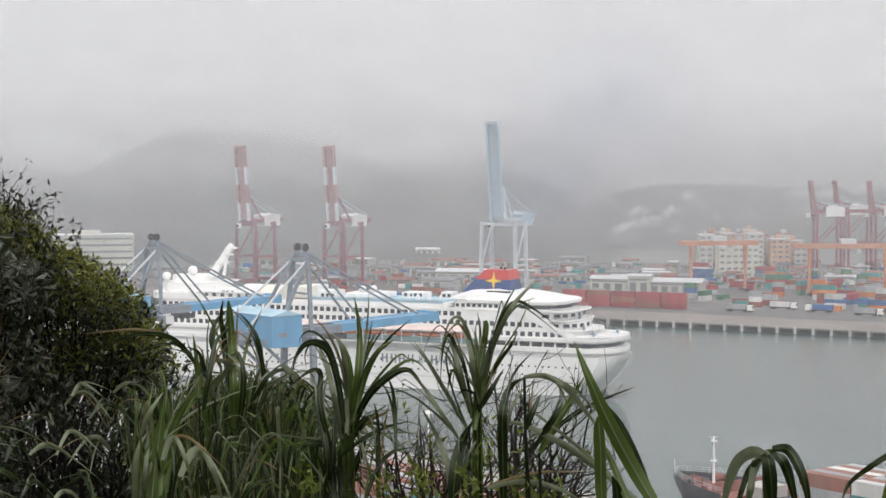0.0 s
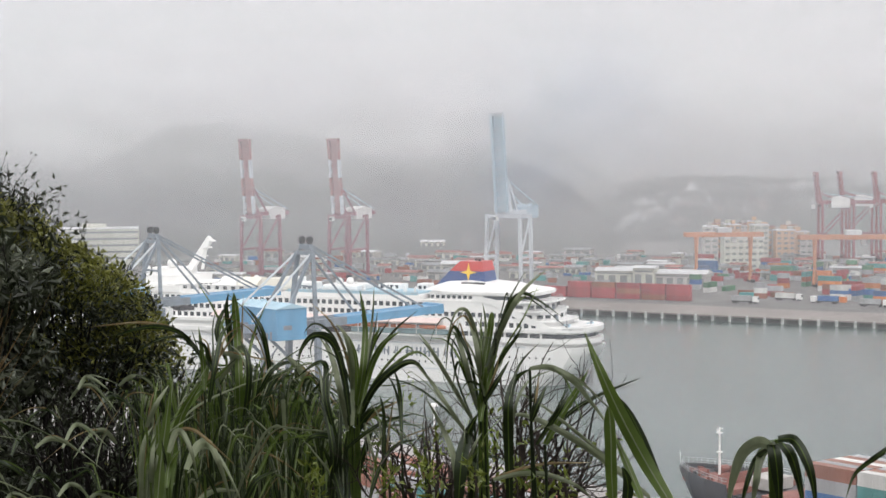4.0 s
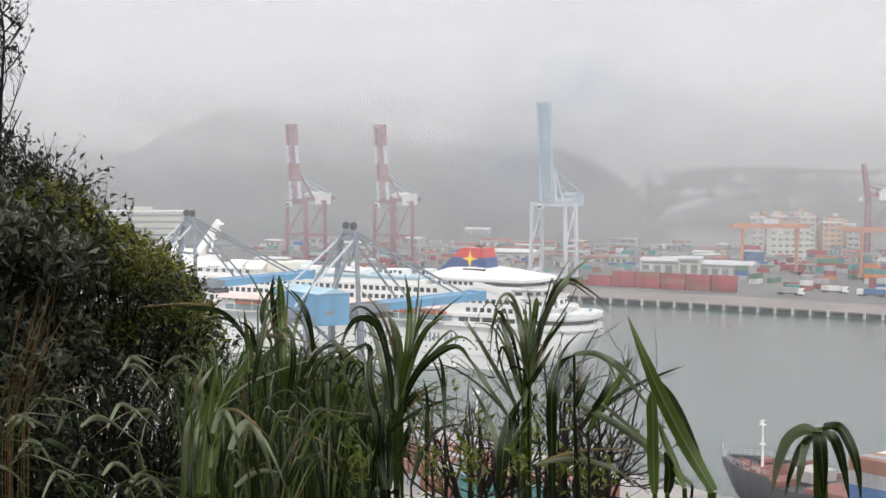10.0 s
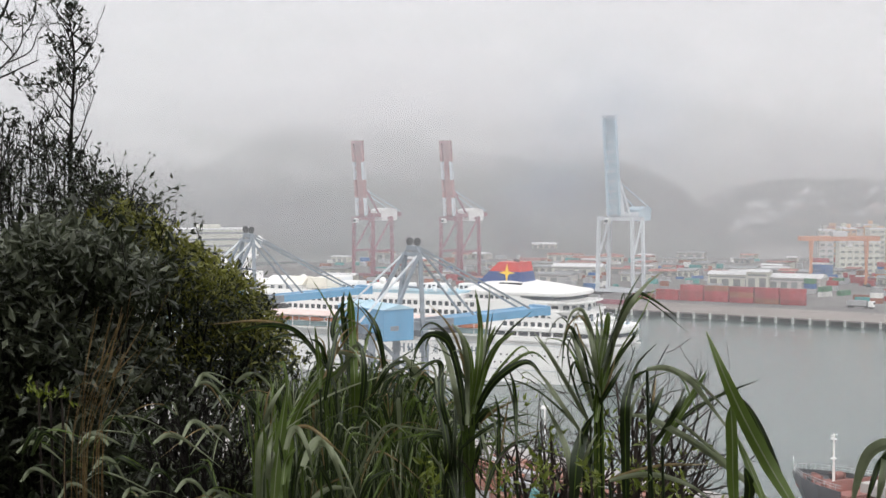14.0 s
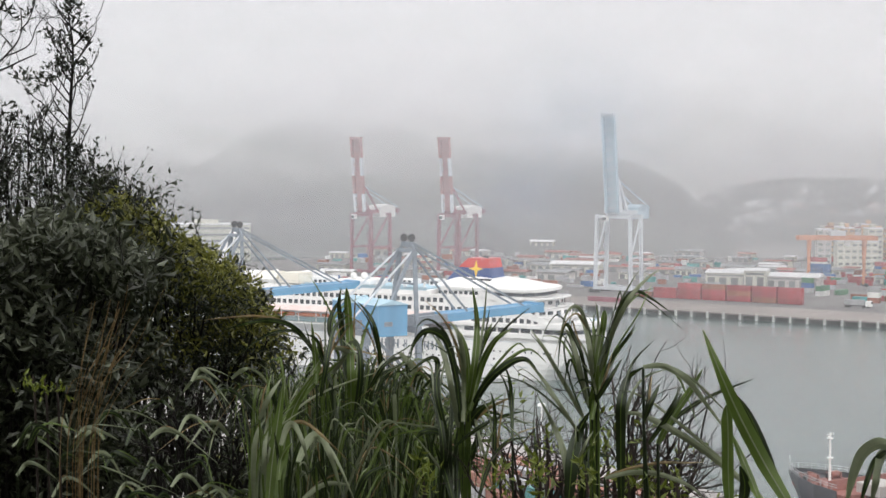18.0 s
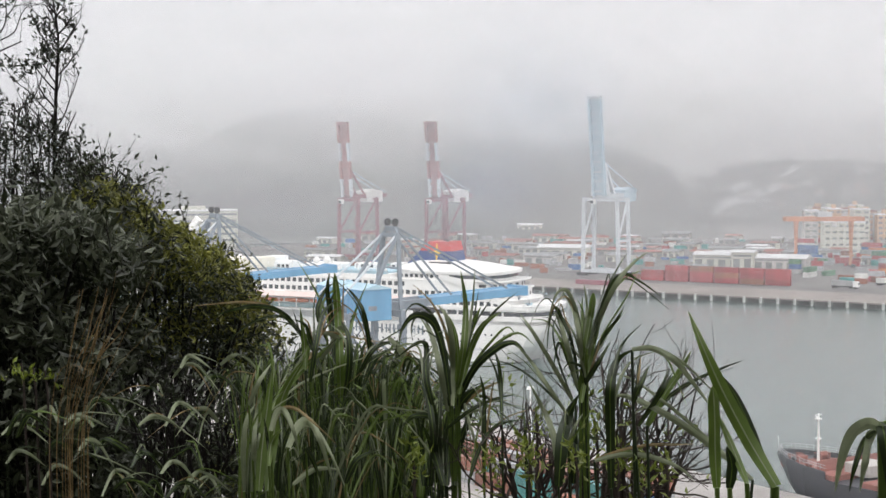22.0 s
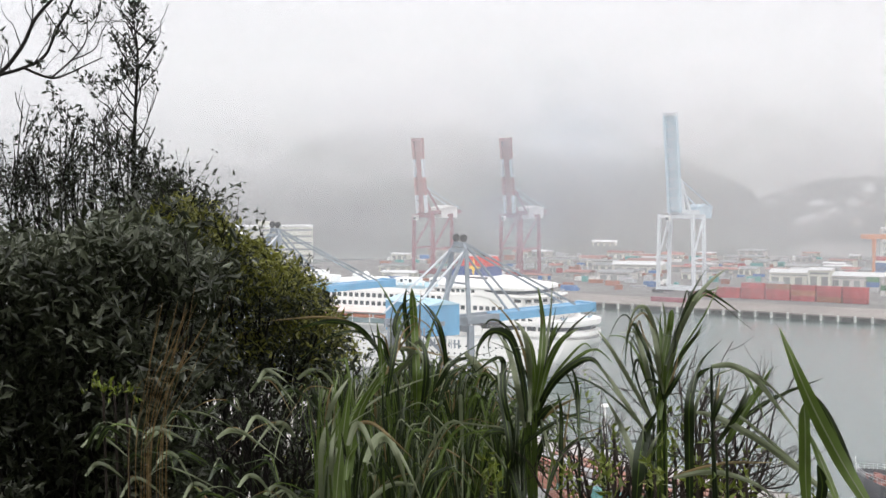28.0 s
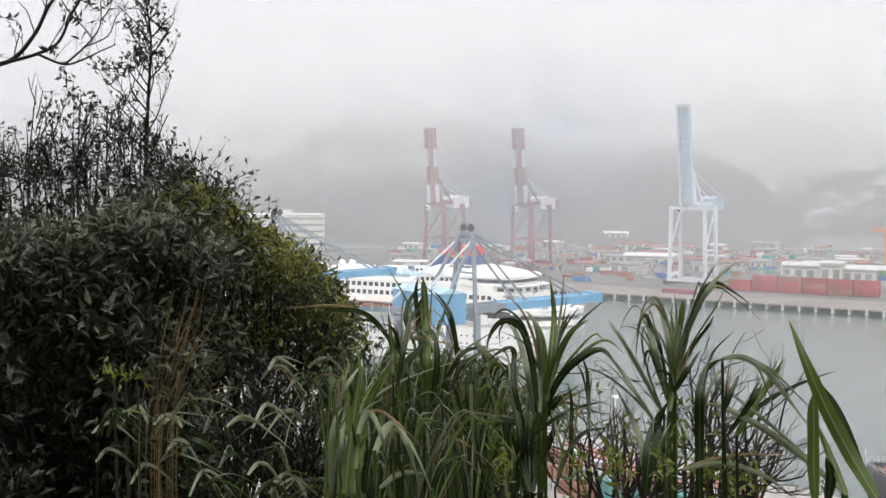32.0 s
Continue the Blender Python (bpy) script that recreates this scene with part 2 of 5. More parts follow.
WHITE = mat("ship_white", (0.82, 0.82, 0.81), 0.4, 0.10, 0.08, 0.05, streak=True)
CREAM = mat("cream_paint", (0.74, 0.71, 0.62), 0.5, 0.1, 0.2, 0.05)
CANOPY = mat("canopy_pink", (0.74, 0.60, 0.57), 0.6, 0.15, 0.3, 0.05)
GLASS = mat("dark_glass", (0.035, 0.045, 0.055), 0.12, 0.2, 0.3, 0.0, each=0.3)
DECK = mat("deck_green", (0.22, 0.34, 0.36), 0.7, 0.2, 0.2, 0.1)
POOL = mat("deck_blue", (0.36, 0.55, 0.66), 0.6, 0.15, 0.2, 0.1)
FUN_BLUE = mat("funnel_blue", (0.02, 0.06, 0.20), 0.4, 0.15, 0.3, 0.05)
FUN_RED = mat("funnel_red", (0.55, 0.05, 0.04), 0.4, 0.15, 0.3, 0.05)
YELLOW = mat("star_yellow", (0.85, 0.55, 0.05), 0.5, 0.1, 0.5, 0.05)
ORANGE = mat("lifeboat_orange", (0.5, 0.15, 0.06), 0.45, 0.15, 0.6, 0.05, each=0.1)
CRANE_BLUE = mat("crane_blue", (0.11, 0.33, 0.55), 0.45, 0.2, 0.25, 0.08, each=0.04, streak=True)
CRANE_LIGHT = mat("crane_light_blue", (0.40, 0.60, 0.72), 0.5, 0.15, 0.25, 0.08, streak=True)
CRANE_STEEL = mat("crane_grey_blue", (0.20, 0.24, 0.28), 0.5, 0.25, 0.4, 0.1)
# lightened in colour to stand for more haze over the far blue crane
CRANE_PALE = mat("crane_pale_blue", (0.41, 0.53, 0.61), 0.5, 0.15, 0.3, 0.08)
CRANE_RED = mat("crane_red", (0.26, 0.09, 0.115), 0.5, 0.2, 0.3, 0.08)
# boom red with haze put into its colour, paler than the paint
CRANE_HAZED = mat("crane_hazed_red", (0.42, 0.21, 0.21), 0.5, 0.25, 0.3, 0.08)
CRANE_WHITE = mat("crane_white", (0.58, 0.62, 0.66), 0.5, 0.15, 0.3, 0.08, streak=True)
CRANE_ORANGE = mat("crane_orange", (0.50, 0.22, 0.12), 0.5, 0.2, 0.3, 0.08)
BLACK = mat("black_paint", (0.025, 0.027, 0.03), 0.5, 0.25, 0.3, 0.1)
HULL_BLACK = mat("hull_black", (0.03, 0.035, 0.045), 0.5, 0.3, 0.15, 0.1, streak=True)
DECK_RED = mat("deck_red_oxide", (0.27, 0.10, 0.078), 0.7, 0.3, 0.3, 0.15)
STEEL = mat("galvanised_steel", (0.42, 0.44, 0.45), 0.5, 0.2, 0.5, 0.1, metal=0.3)
RUBBER = mat("fender_rubber", (0.03, 0.03, 0.03), 0.8, 0.3, 1.0, 0.2)
FENDER_WHITE = mat("fender_white", (0.5, 0.51, 0.49), 0.6, 0.3, 0.8, 0.1, each=0.15)
CONCRETE = mat("quay_concrete", (0.25, 0.225, 0.21), 0.85, 0.25, 0.03, 0.2, fine=40)
NEAR_CONCRETE = mat("worn_quay_concrete", (0.38, 0.36, 0.345), 0.85, 0.3, 0.06, 0.2, fine=30)
WALL_CONCRETE = mat("quay_wall_concrete", (0.13, 0.135, 0.13), 0.9, 0.35, 0.2, 0.2, streak=True)
ASPHALT = mat("yard_asphalt", (0.17, 0.165, 0.16), 0.9, 0.3, 0.03, 0.2, fine=40)
PALE_WALL = mat("pale_render", (0.58, 0.58, 0.50), 0.8, 0.15, 0.08, 0.1, each=0.12, streak=True)
WARM_WALL = mat("apricot_render", (0.58, 0.38, 0.26), 0.8, 0.2, 0.15, 0.1, each=0.2, streak=True)
HOUSE_WALL = mat("house_wall", (0.52, 0.5, 0.47), 0.8, 0.2, 0.15, 0.1, each=0.2, streak=True)
ROOF_PALE = mat("pale_roof_sheet", (0.62, 0.63, 0.64), 0.5, 0.15, 0.2, 0.05, each=0.2)
ROOF_RED = mat("red_roof_sheet", (0.31, 0.12, 0.095), 0.6, 0.25, 0.2, 0.05, each=0.2)
ROOF_GREY = mat("grey_roof_sheet", (0.24, 0.25, 0.26), 0.6, 0.25, 0.2, 0.05, each=0.2)
FOREST = mat("forest_canopy", (0.042, 0.052, 0.044), 0.9, 0.5, 0.02, 0.6, fine=12)
SOIL = mat("hill_soil", (0.03, 0.028, 0.018), 0.95, 0.4, 0.4, 0.4)
BARK = mat("dark_bark", (0.016, 0.013, 0.011), 0.9, 0.4, 12.0, 0.5)
TWIG = mat("grey_brown_twig", (0.055, 0.04, 0.032), 0.85, 0.4, 15.0, 0.4)
# in shrub crowns dark is the shaded tone, olive and grey the lit ones
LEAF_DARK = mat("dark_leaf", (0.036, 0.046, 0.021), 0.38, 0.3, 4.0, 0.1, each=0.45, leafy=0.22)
LEAF_OLIVE_LIT = mat("olive_leaf_lit", (0.205, 0.215, 0.04), 0.45, 0.35, 3.0, 0.1, each=0.45, leafy=0.3)
LEAF_LIME = mat("lime_leaf", (0.17, 0.215, 0.03), 0.5, 0.25, 8.0, 0.1, each=0.3, leafy=0.35)
# its grey takes in the sky's sheen on the broad dark leaves
LEAF_GREY_LIT = mat("grey_green_leaf_skylit", (0.125, 0.142, 0.094), 0.42, 0.3, 6.0, 0.1, each=0.4, leafy=0.15)
# reed tones: dark carries shade in the gaps, green and pale the lit leaves
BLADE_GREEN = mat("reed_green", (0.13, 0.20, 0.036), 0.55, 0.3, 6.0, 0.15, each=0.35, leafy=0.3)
BLADE_DARK = mat("reed_dark_shaded", (0.028, 0.046, 0.014), 0.55, 0.35, 6.0, 0.15, each=0.4, leafy=0.22)
BLADE_PALE = mat("reed_pale_green", (0.26, 0.30, 0.18), 0.55, 0.25, 8.0, 0.15, each=0.2, leafy=0.25)
LEAF_TREE = mat("blackish_leaf", (0.02, 0.027, 0.013), 0.4, 0.3, 4.0, 0.1, each=0.4, leafy=0.18)
BLADE_RIB = mat("reed_rib", (0.28, 0.32, 0.19), 0.5, 0.2, 8.0, 0.1, each=0.2, leafy=0.2)
STRAW = mat("dry_straw", (0.30, 0.205, 0.09), 0.75, 0.35, 20.0, 0.2, each=0.35, leafy=0.2)
CRANE_DULL = mat("crane_dull_red", (0.24, 0.055, 0.065), 0.5, 0.2, 0.3, 0.08)
BOX_COLS = [mat("container_" + k, c, 0.55, 0.3, 0.25, 0.15, each=0.2, streak=True) for k, c in (
    ("red", (0.33, 0.055, 0.06)), ("teal", (0.06, 0.26, 0.25)), ("blue", (0.05, 0.14, 0.33)), ("grey", (0.36, 0.37, 0.38)),
    ("brown", (0.27, 0.10, 0.06)), ("white", (0.66, 0.66, 0.64)), ("green", (0.08, 0.22, 0.12)), ("orange", (0.60, 0.20, 0.06)))]

water_mat = mat("harbour_water", (0.047, 0.086, 0.079), 0.16, 0.12, 0.012, 0.0, fine=12)
wm, wk = water_mat.node_tree.nodes, water_mat.node_tree.links
swell, ripple = wm.new("ShaderNodeTexNoise"), wm.new("ShaderNodeBump")
swell.inputs["Scale"].default_value, swell.inputs["Detail"].default_value = 0.35, 6
ripple.inputs["Strength"].default_value, ripple.inputs["Distance"].default_value = 0.35, 0.5
wm["Principled BSDF"].inputs["IOR"].default_value = 1.33
wk.new(wm["Texture Coordinate"].outputs["Object"], swell.inputs["Vector"])
wk.new(swell.outputs[0], ripple.inputs["Height"])
wk.new(ripple.outputs[0], wm["Principled BSDF"].inputs["Normal"])

# ---- setting: water, quays, hills ----
def sheet(name, geo, m, label, category, kind="structure", smooth=False):
    return tagged(part(name, geo, m, None, "", smooth), label, category, "", kind)


g = Geo()
g.add([(-4500, -200, 0), (4500, -200, 0), (4500, 4700, 0), (-4500, 4700, 0)], [(0, 1, 2, 3)])
sheet("water", g, water_mat, "calm grey-green harbour water under mist", "water")

# far quay: u runs along its edge to the right, v inland
QO, QU, QV = Vector((75, 815, 0)), Vector((0.851, -0.525, 0)), Vector((0.525, 0.851, 0))


def quay(u, v, z=2.5):
    return QO + QU * u + QV * v + Vector((0, 0, z))


far_turn = math.degrees(math.atan2(QU.y, QU.x))
g = Geo()
ring = [quay(-420, 0, 0), quay(700, 0, 0), quay(700, 1500, 0), quay(-420, 1500, 0)]
g.slab([(p.x, p.y) for p in ring], -6, 2.2)
sheet("ground", g, ASPHALT, "grey container yard ground on the far shore", "ground")
g = Geo()
ring = [quay(-420, -0.6, 0), quay(520, -0.6, 0), quay(520, 42, 0), quay(-420, 42, 0)]
g.slab([(p.x, p.y) for p in ring], 1.9, 2.5)
sheet("pavement_far_quay", g, CONCRETE, "pale concrete apron along the far quay", "quay apron")
g = Geo()
ring = [quay(-420, -0.2, 0), quay(520, -0.2, 0), quay(520, 3, 0), quay(-420, 3, 0)]
g.slab([(p.x, p.y) for p in ring], -6, 1.89)
far_wall = sheet("wall_far_quay", g, WALL_CONCRETE, "stained dark concrete quay wall above the water", "quay wall")
g = Geo().soft_box(-0.55, 0.55, -0.5, 0.05, -0.2, 2.55, 0.12)
fender_mesh = g.mesh("fender", FENDER_WHITE)
g = Geo().soft_box(-2.6, 2.6, -0.25, 0.1, 0.2, 2.1, 0.1)
panel_mesh = g.mesh("wall_panel", RUBBER)
for i in range(-26, 40):
    m = Matrix.Translation(quay(i * 8.05, -0.75, 0)) @ pose(0, 0, 0, 0, 0, far_turn)
    f = part("quay_fender", fender_mesh, None)
    f.matrix_basis = m
    tagged(f, "pale worn fender panel on the quay wall", "fender", "fenders along the far quay")
    f = part("recess_panel", panel_mesh, None, far_wall)
    f.matrix_basis = Matrix.Translation(quay((i + 0.5) * 8.05, -0.3, 0)) @ pose(0, 0, 0, 0, 0, far_turn)

# near quay: s runs along its edge to the far left, w out over the water
NS, NW = Vector((-0.60, 0.80, 0)), Vector((0.80, 0.60, 0))
NO = Vector((-36.7, 468, 0))


def near(s, w, z=2.5):
    return NO + NS * s + NW * w + Vector((0, 0, z))


g = Geo()
ring = [near(-420, 3), near(172, 3), near(172, -160), near(-420, -260)]
g.slab([(p.x, p.y) for p in ring[::-1]], -6, 2.5)
sheet("pavement_near_quay", g, NEAR_CONCRETE, "concrete quay at the foot of the hill", "quay apron")

# the hill on which the camera stands: it falls to the quay
def hill_z(x, y):
    # its unseen climb behind the camera is added to keep skylight off the leaves
    z = 71.4 - 0.36 * min(max(y, -1.0), 10.0) - 0.62 * max(0.0, y - 10.0) + 1.5 * max(0.0, -1.0 - y)
    z += 0.30 * max(0.0, -x - 2.2 - 0.1 * y) * max(0.0, min(1.0, (y + 2) / 8)) * max(0.0, min(1.0, (22 - y) / 8))
    z += 7.2 * math.exp(-((x + 6.2) / 3.0) ** 2 - ((y - 15.5) / 3.2) ** 2)
    return z


g = Geo()
xs = [-150 + 5 * i for i in range(25)] + [-25 + i for i in range(50)] + [25 + 5 * i for i in range(26)]
ys = [-90 + 5 * j for j in range(16)] + [-10 + j for j in range(50)] + [40 + 5 * j for j in range(26)]
v = []
for y in ys:
    for x in xs:
        h = hill_z(x, y) + noise.noise(Vector((x, y, 0)) * 0.12) * 0.25 + noise.noise(Vector((x, y, 3)) * 0.5) * 0.12
        v.append((x, y, max(h, -3.0)))
w = len(xs)
g.add(v, [(j * w + i, j * w + i + 1, (j + 1) * w + i + 1, (j + 1) * w + i) for j in range(len(ys) - 1) for i in range(w - 1)])
sheet("ground_hillside", g, SOIL, "steep dark earth hillside under the shrubs", "hillside", smooth=True)


def ridge_at(profile, a):
    for (a0, h0), (a1, h1) in zip(profile, profile[1:]):
        if a0 <= a <= a1:
            t = (a - a0) / (a1 - a0)
            t = t * t * (3 - 2 * t)
            return h0 + (h1 - h0) * t
    return profile[0][1] if a < profile[0][0] else profile[-1][1]


def hill(name, label, profile, d0, d1, bumps, seed, step=9):
    """A wooded ridge: its skyline by bearing and dip, rising from d0 to its crest at d1."""
    g, rows, v = Geo(), 34, []
    a_s = np.arange(profile[0][0], profile[-1][0] + 1, step)
    for j in range(rows + 1):
        t = j / rows
        d = d0 + (d1 - d0) * t * 1.12
        rise = math.sin(min(1.0, t * 1.0) * math.pi / 2) ** 0.9 if t < 0.9 else 1 - (t - 0.9) * 0.5
        for a in a_s:
            top = EYE - d1 * math.tan(ridge_at(profile, a) / FAR)
            p = spot(a, d)
            k = noise.fractal(Vector((p.x, p.y, seed)) * 0.006, 0.8, 2.0, 3) * 0.10 * top * math.sin(t * math.pi * 0.9)
            c = (1 - noise.voronoi(Vector((p.x, p.y, seed * 3)) * 0.09)[0][0] * 1.4) * bumps
            v.append((p.x, p.y, max(2.0, 2.0 + (top - 2.0) * rise + k + c * min(1.0, t * 4))))
    w = len(a_s)
    g.add(v, [(j * w + i, j * w + i + 1, (j + 1) * w + i + 1, (j + 1) * w + i) for j in range(rows) for i in range(w - 1)])
    return sheet(name, g, FOREST, label, "wooded hill", "structure", True)


hill("hill_near", "dark wooded hill behind the cranes, veiled by mist",
     [(-1700, 70), (-1250, 20), (-1000, 0), (-800, 5), (-640, 25), (-560, -20), (-480, -50), (-400, -53), (-330, -48), (-250, -30), (-120, 0), (0, 10), (80, 8), (150, 22), (210, 55), (255, 95), (300, 150), (340, 175), (420, 185)],
     1290, 1560, 6.0, 1.0)
hill("hill_middle", "misty wooded ridge behind the first hill",
     [(-1900, -118), (-1200, -126), (-800, -122), (-560, -124), (-420, -130), (-330, -142), (-260, -162), (-200, -164), (-130, -152), (-40, -142), (60, -134), (160, -128), (280, -124), (360, -130), (480, -134), (620, -128), (760, -122), (1000, -118), (1500, -114)],
     1850, 2300, 8.0, 4.0, 11)
HOUSE_SLOPE = [(170, 190), (215, 120), (250, 75), (300, 52), (360, 42), (430, 38), (520, 42), (610, 48), (720, 44), (850, 38), (1000, 40), (1400, 50)]
hill("hill_right", "low wooded slope with houses, pale in mist",
     HOUSE_SLOPE,
     1480, 1800, 5.0, 7.0)

# ---- mist: thin banks that hang over the harbour ----
def mist_bank(name, radius, top, material, label):
    g, v = Geo(), []
    angles = [radians(-75 + 150 * i / 60) for i in range(61)]
    for z in (-45, top):
        v += [(radius * math.sin(t), radius * math.cos(t), z) for t in angles]
    g.add(v, [(i, i + 1, 62 + i, 61 + i) for i in range(60)])
    return sheet(name, g, material, label, "mist", "stuff", True)


mist_bank("mist_bank", 320, 360, mist_mat("mist_near", 0.12, 0.14, 40, 140, 26), "thin white mist over the near water")
mist_bank("mist_bank", 740, 600, mist_mat("mist_mid", 0.10, 0.235, 40, 130, 34), "thin white mist over the harbour basin")
MIST_HIGH = mist_bank("mist_bank", 885, 700, mist_mat("mist_quay", 0.09, 0.24, 60, 160, 40, 0.006, 0.35), "grey-white mist hanging along the far quay")
mist_bank("mist_bank", 1015, 700, mist_mat("mist_far", 0.09, 0.24, 60, 160, 40, 0.006, 0.35), "grey-white mist hanging among the far cranes")
MIST_HILL = mist_bank("mist_bank", 1275, 900, mist_mat("mist_hill", 0.27, 0.90, 22, 118, 6, 0.005, 0.22, -38, (0.945, 0.943, 0.962)), "grey-white mist before the wooded hill")
mist_bank("mist_bank", 1800, 1300, mist_mat("mist_back", 0.45, 0.97, 72, 215, 6, 0.004, 0.2, -38, (0.956, 0.944, 0.944)), "dense low cloud behind the first hill")

# ---- cruise ship ----
# own axes: x from stern to bow, y to port, z up from the waterline
def ship_outline(l0, l1, half, nose=0.0, stern=9.0):
    """A deck's plan: rounded stern, straight sides, drawn-in front."""
    pts = []
    for k in range(9):
        t = -math.pi / 2 + math.pi * k / 8
        pts.append((l0 + stern * (1 - math.cos(t)), half * (math.sin(t) if abs(t) < 1.5 else math.copysign(1, t))))
    front = [(l1 - nose, half), (l1 - nose * 0.35, half * 0.72), (l1, half * 0.25), (l1, -half * 0.25), (l1 - nose * 0.35, -half * 0.72), (l1 - nose, -half)]
    return (pts + front)[::-1]


def hull_ring(x, stations, rake=0.0):
    hw, deck, flare = stations
    ring = []
    for k in range(9):
        t = k / 8
        ring.append((x + rake * (1 - t) ** 1.3, hw * (flare + (1 - flare) * min(1.0, t * 2.2)), -1.5 + (deck + 1.5) * t))
    return ring


CRUISE = thing("cruise_ship", "large white cruise ship with a blue and red funnel, under way", "cruise ship")
g = Geo()
stations = [(0.6, 6.5, 12.4, 0.55), (2, 9.5, 12.4, 0.6), (5, 12.3, 12.4, 0.7), (10, 13.6, 12.4, 0.85), (18, 14, 12.4, 0.95), (60, 14, 12.4, 1), (150, 14, 12.4, 1), (175, 13.4, 13.5, 0.86), (195, 11, 15, 0.6), (212, 7, 16.2, 0.35), (223, 3.2, 17, 0.15), (229.5, 0.3, 17.5, 0.2)]
rings = []
for x, hw, deck, flare in stations:
    side = hull_ring(x, (hw, deck, flare), 11 * max(0.0, 1 - x / 24))
    rings.append([(p[0], p[1], p[2]) for p in side] + [(p[0], -p[1], p[2]) for p in side[::-1]])
g.loft(rings)
hull = part("hull", g, WHITE, CRUISE, "white welded steel hull")
g = Geo()
for i in range(64):
    for z, l in ((9.0, 12), (6.4, 30)):
        x = l + i * 2.25
        if x < 165:
            g.tube([(x, 13.95, z), (x, 14.06, z)], 0.33, None, 8)
tagged(part("portholes", g, GLASS, hull), kind="stuff")
for i in range(11):
    x = 77 - i * 3.1 - (2.2 if i > 4 else 0)
    w = (2.6, 2.3, 2.6, 2.5, 1.2)[i % 5]
    part("name_bar", Geo().box(x, x + w * 0.24, 13.98, 14.07, 8.0, 11.0).box(x + w * 0.6, x + w * 0.84, 13.98, 14.07, 8.2, 11.0).box(x, x + w, 13.98, 14.07, 9.4, 9.8), CRANE_STEEL, hull, "dark grey bar of the hull lettering")

decks = [  # bottom, top, aft end, fore end, half width, front slope, stern round, name
    (12.4, 13.6, 3.0, 172, 12.6, 6, 8.0, "promenade_recess"),
    (13.6, 15.0, 0.0, 174, 14.2, 7, 9.5, "promenade_deck"),
    (15.0, 16.9, 2.0, 173, 13.2, 7, 8.5, "lounge_deck"),
    (16.9, 18.0, 0.2, 173, 14.3, 7, 9.5, "rim_deck"),
    (18.0, 20.2, 11.0, 172, 13.6, 7, 5.0, "cabin_deck"),
    (20.2, 20.5, 9.0, 172, 13.62, 7, 6.0, "terrace_slab"),
    (20.5, 23.2, 19.0, 171, 13.6, 7, 3.0, "cabin_deck"),
    (23.2, 23.5, 13.0, 171, 13.62, 7, 4.0, "terrace_slab"),
    (23.5, 26.0, 23.0, 170, 13.5, 8, 2.0, "cabin_deck"),
    (26.0, 26.3, 14.0, 170, 13.6, 8, 4.0, "terrace_slab"),
]
deck_obs = []
for z0, z1, l0, l1, half, nose, stern, name in decks:
    deck_obs.append(part(name, Geo().slab(ship_outline(l0, l1, half, nose, stern), z0, z1), WHITE, CRUISE))
# aft lounge with its broad white roof
lounge = part("aft_lounge", Geo().slab(ship_outline(19, 58, 12.6, 8, 4), 26.3, 28.4), WHITE, CRUISE)
part("lounge_glazing", Geo().slab(ship_outline(18.8, 36, 12.7, 1, 4), 26.9, 28.0), GLASS, lounge)
part("lounge_roof", Geo().slab(ship_outline(17, 57, 13.4, 8, 5), 28.4, 29.3).loft([[(x, -w, 29.3), (x, w, 29.3), (x, w * 0.94, z0), (x, w * 0.55, z1), (x, -w * 0.55, z1), (x, -w * 0.94, z0)] for x, w, z0, z1 in ((17.6, 8.5, 29.35, 29.5), (20.5, 12.2, 29.6, 30.0), (30, 13.0, 30.3, 31.3), (42, 12.8, 30.9, 32.4), (50, 12.2, 30.6, 32.0), (55, 10.5, 29.8, 30.6), (58, 7.5, 29.35, 29.6))]), WHITE, lounge, "broad smooth white roof")
for i in range(9):
    part("window", Geo().soft_box(37 + i * 1.9, 38.2 + i * 1.9, 12.55, 12.68, 26.9, 28.0, 0.05), GLASS, lounge)
part("roof_vent", Geo().soft_box(36, 44, 8.2, 9.6, 31.0, 32.0, 0.1), BLACK, lounge)
for l0, half, z in ((16.0, 12.4, 23.5), (13.0, 12.2, 20.5)):
    t = part("terrace_house", Geo().slab(ship_outline(l0, 25, half, 1, 5), z, z + 2.5), WHITE, CRUISE)
    for k in range(7):
        q = -1.2 + 0.4 * k
        m = Matrix.Translation((l0 + 5 * (1 - math.cos(q)) - 0.03, half * math.sin(q), z + 1.2)) @ pose(0, 0, 0, 0, 0, math.degrees(-q) * 0.8 + 90)
        part("window", Geo().soft_box(-1.0, 1.0, -0.1, 0.1, -0.6, 0.6, 0.05), GLASS, t).matrix_basis = m
    part("side_glazing", Geo().box(l0 + 5.5, 24, half - 0.05, half + 0.06, z + 0.7, z + 1.8), GLASS, t)
part("stern_glazing", Geo().slab(ship_outline(1.8, 13, 13.35, 0.5, 8.5), 15.35, 16.5), GLASS, CRUISE, "dark window band round the stern")
part("bulwark", Geo().slab(ship_outline(0.0, 16, 14.45, 0.5, 9.5), 17.3, 18.7), WHITE, CRUISE)
g = Geo()
for y in (13.62, -13.82):
    outer = [(38.0, 28.3), (31.0, 27.2), (24.0, 24.2), (18.0, 21.2), (12.0, 19.2)]
    inner = [(38.0, 26.6), (31.5, 25.2), (25.5, 22.4), (19.5, 19.6), (12.5, 18.2)]
    for (p, q), (r, t) in zip(zip(outer, outer[1:]), zip(inner, inner[1:])):
        g.loft([[(x, y + k, z) for x, z in (p, q, t, r)] for k in (0, 0.2)])
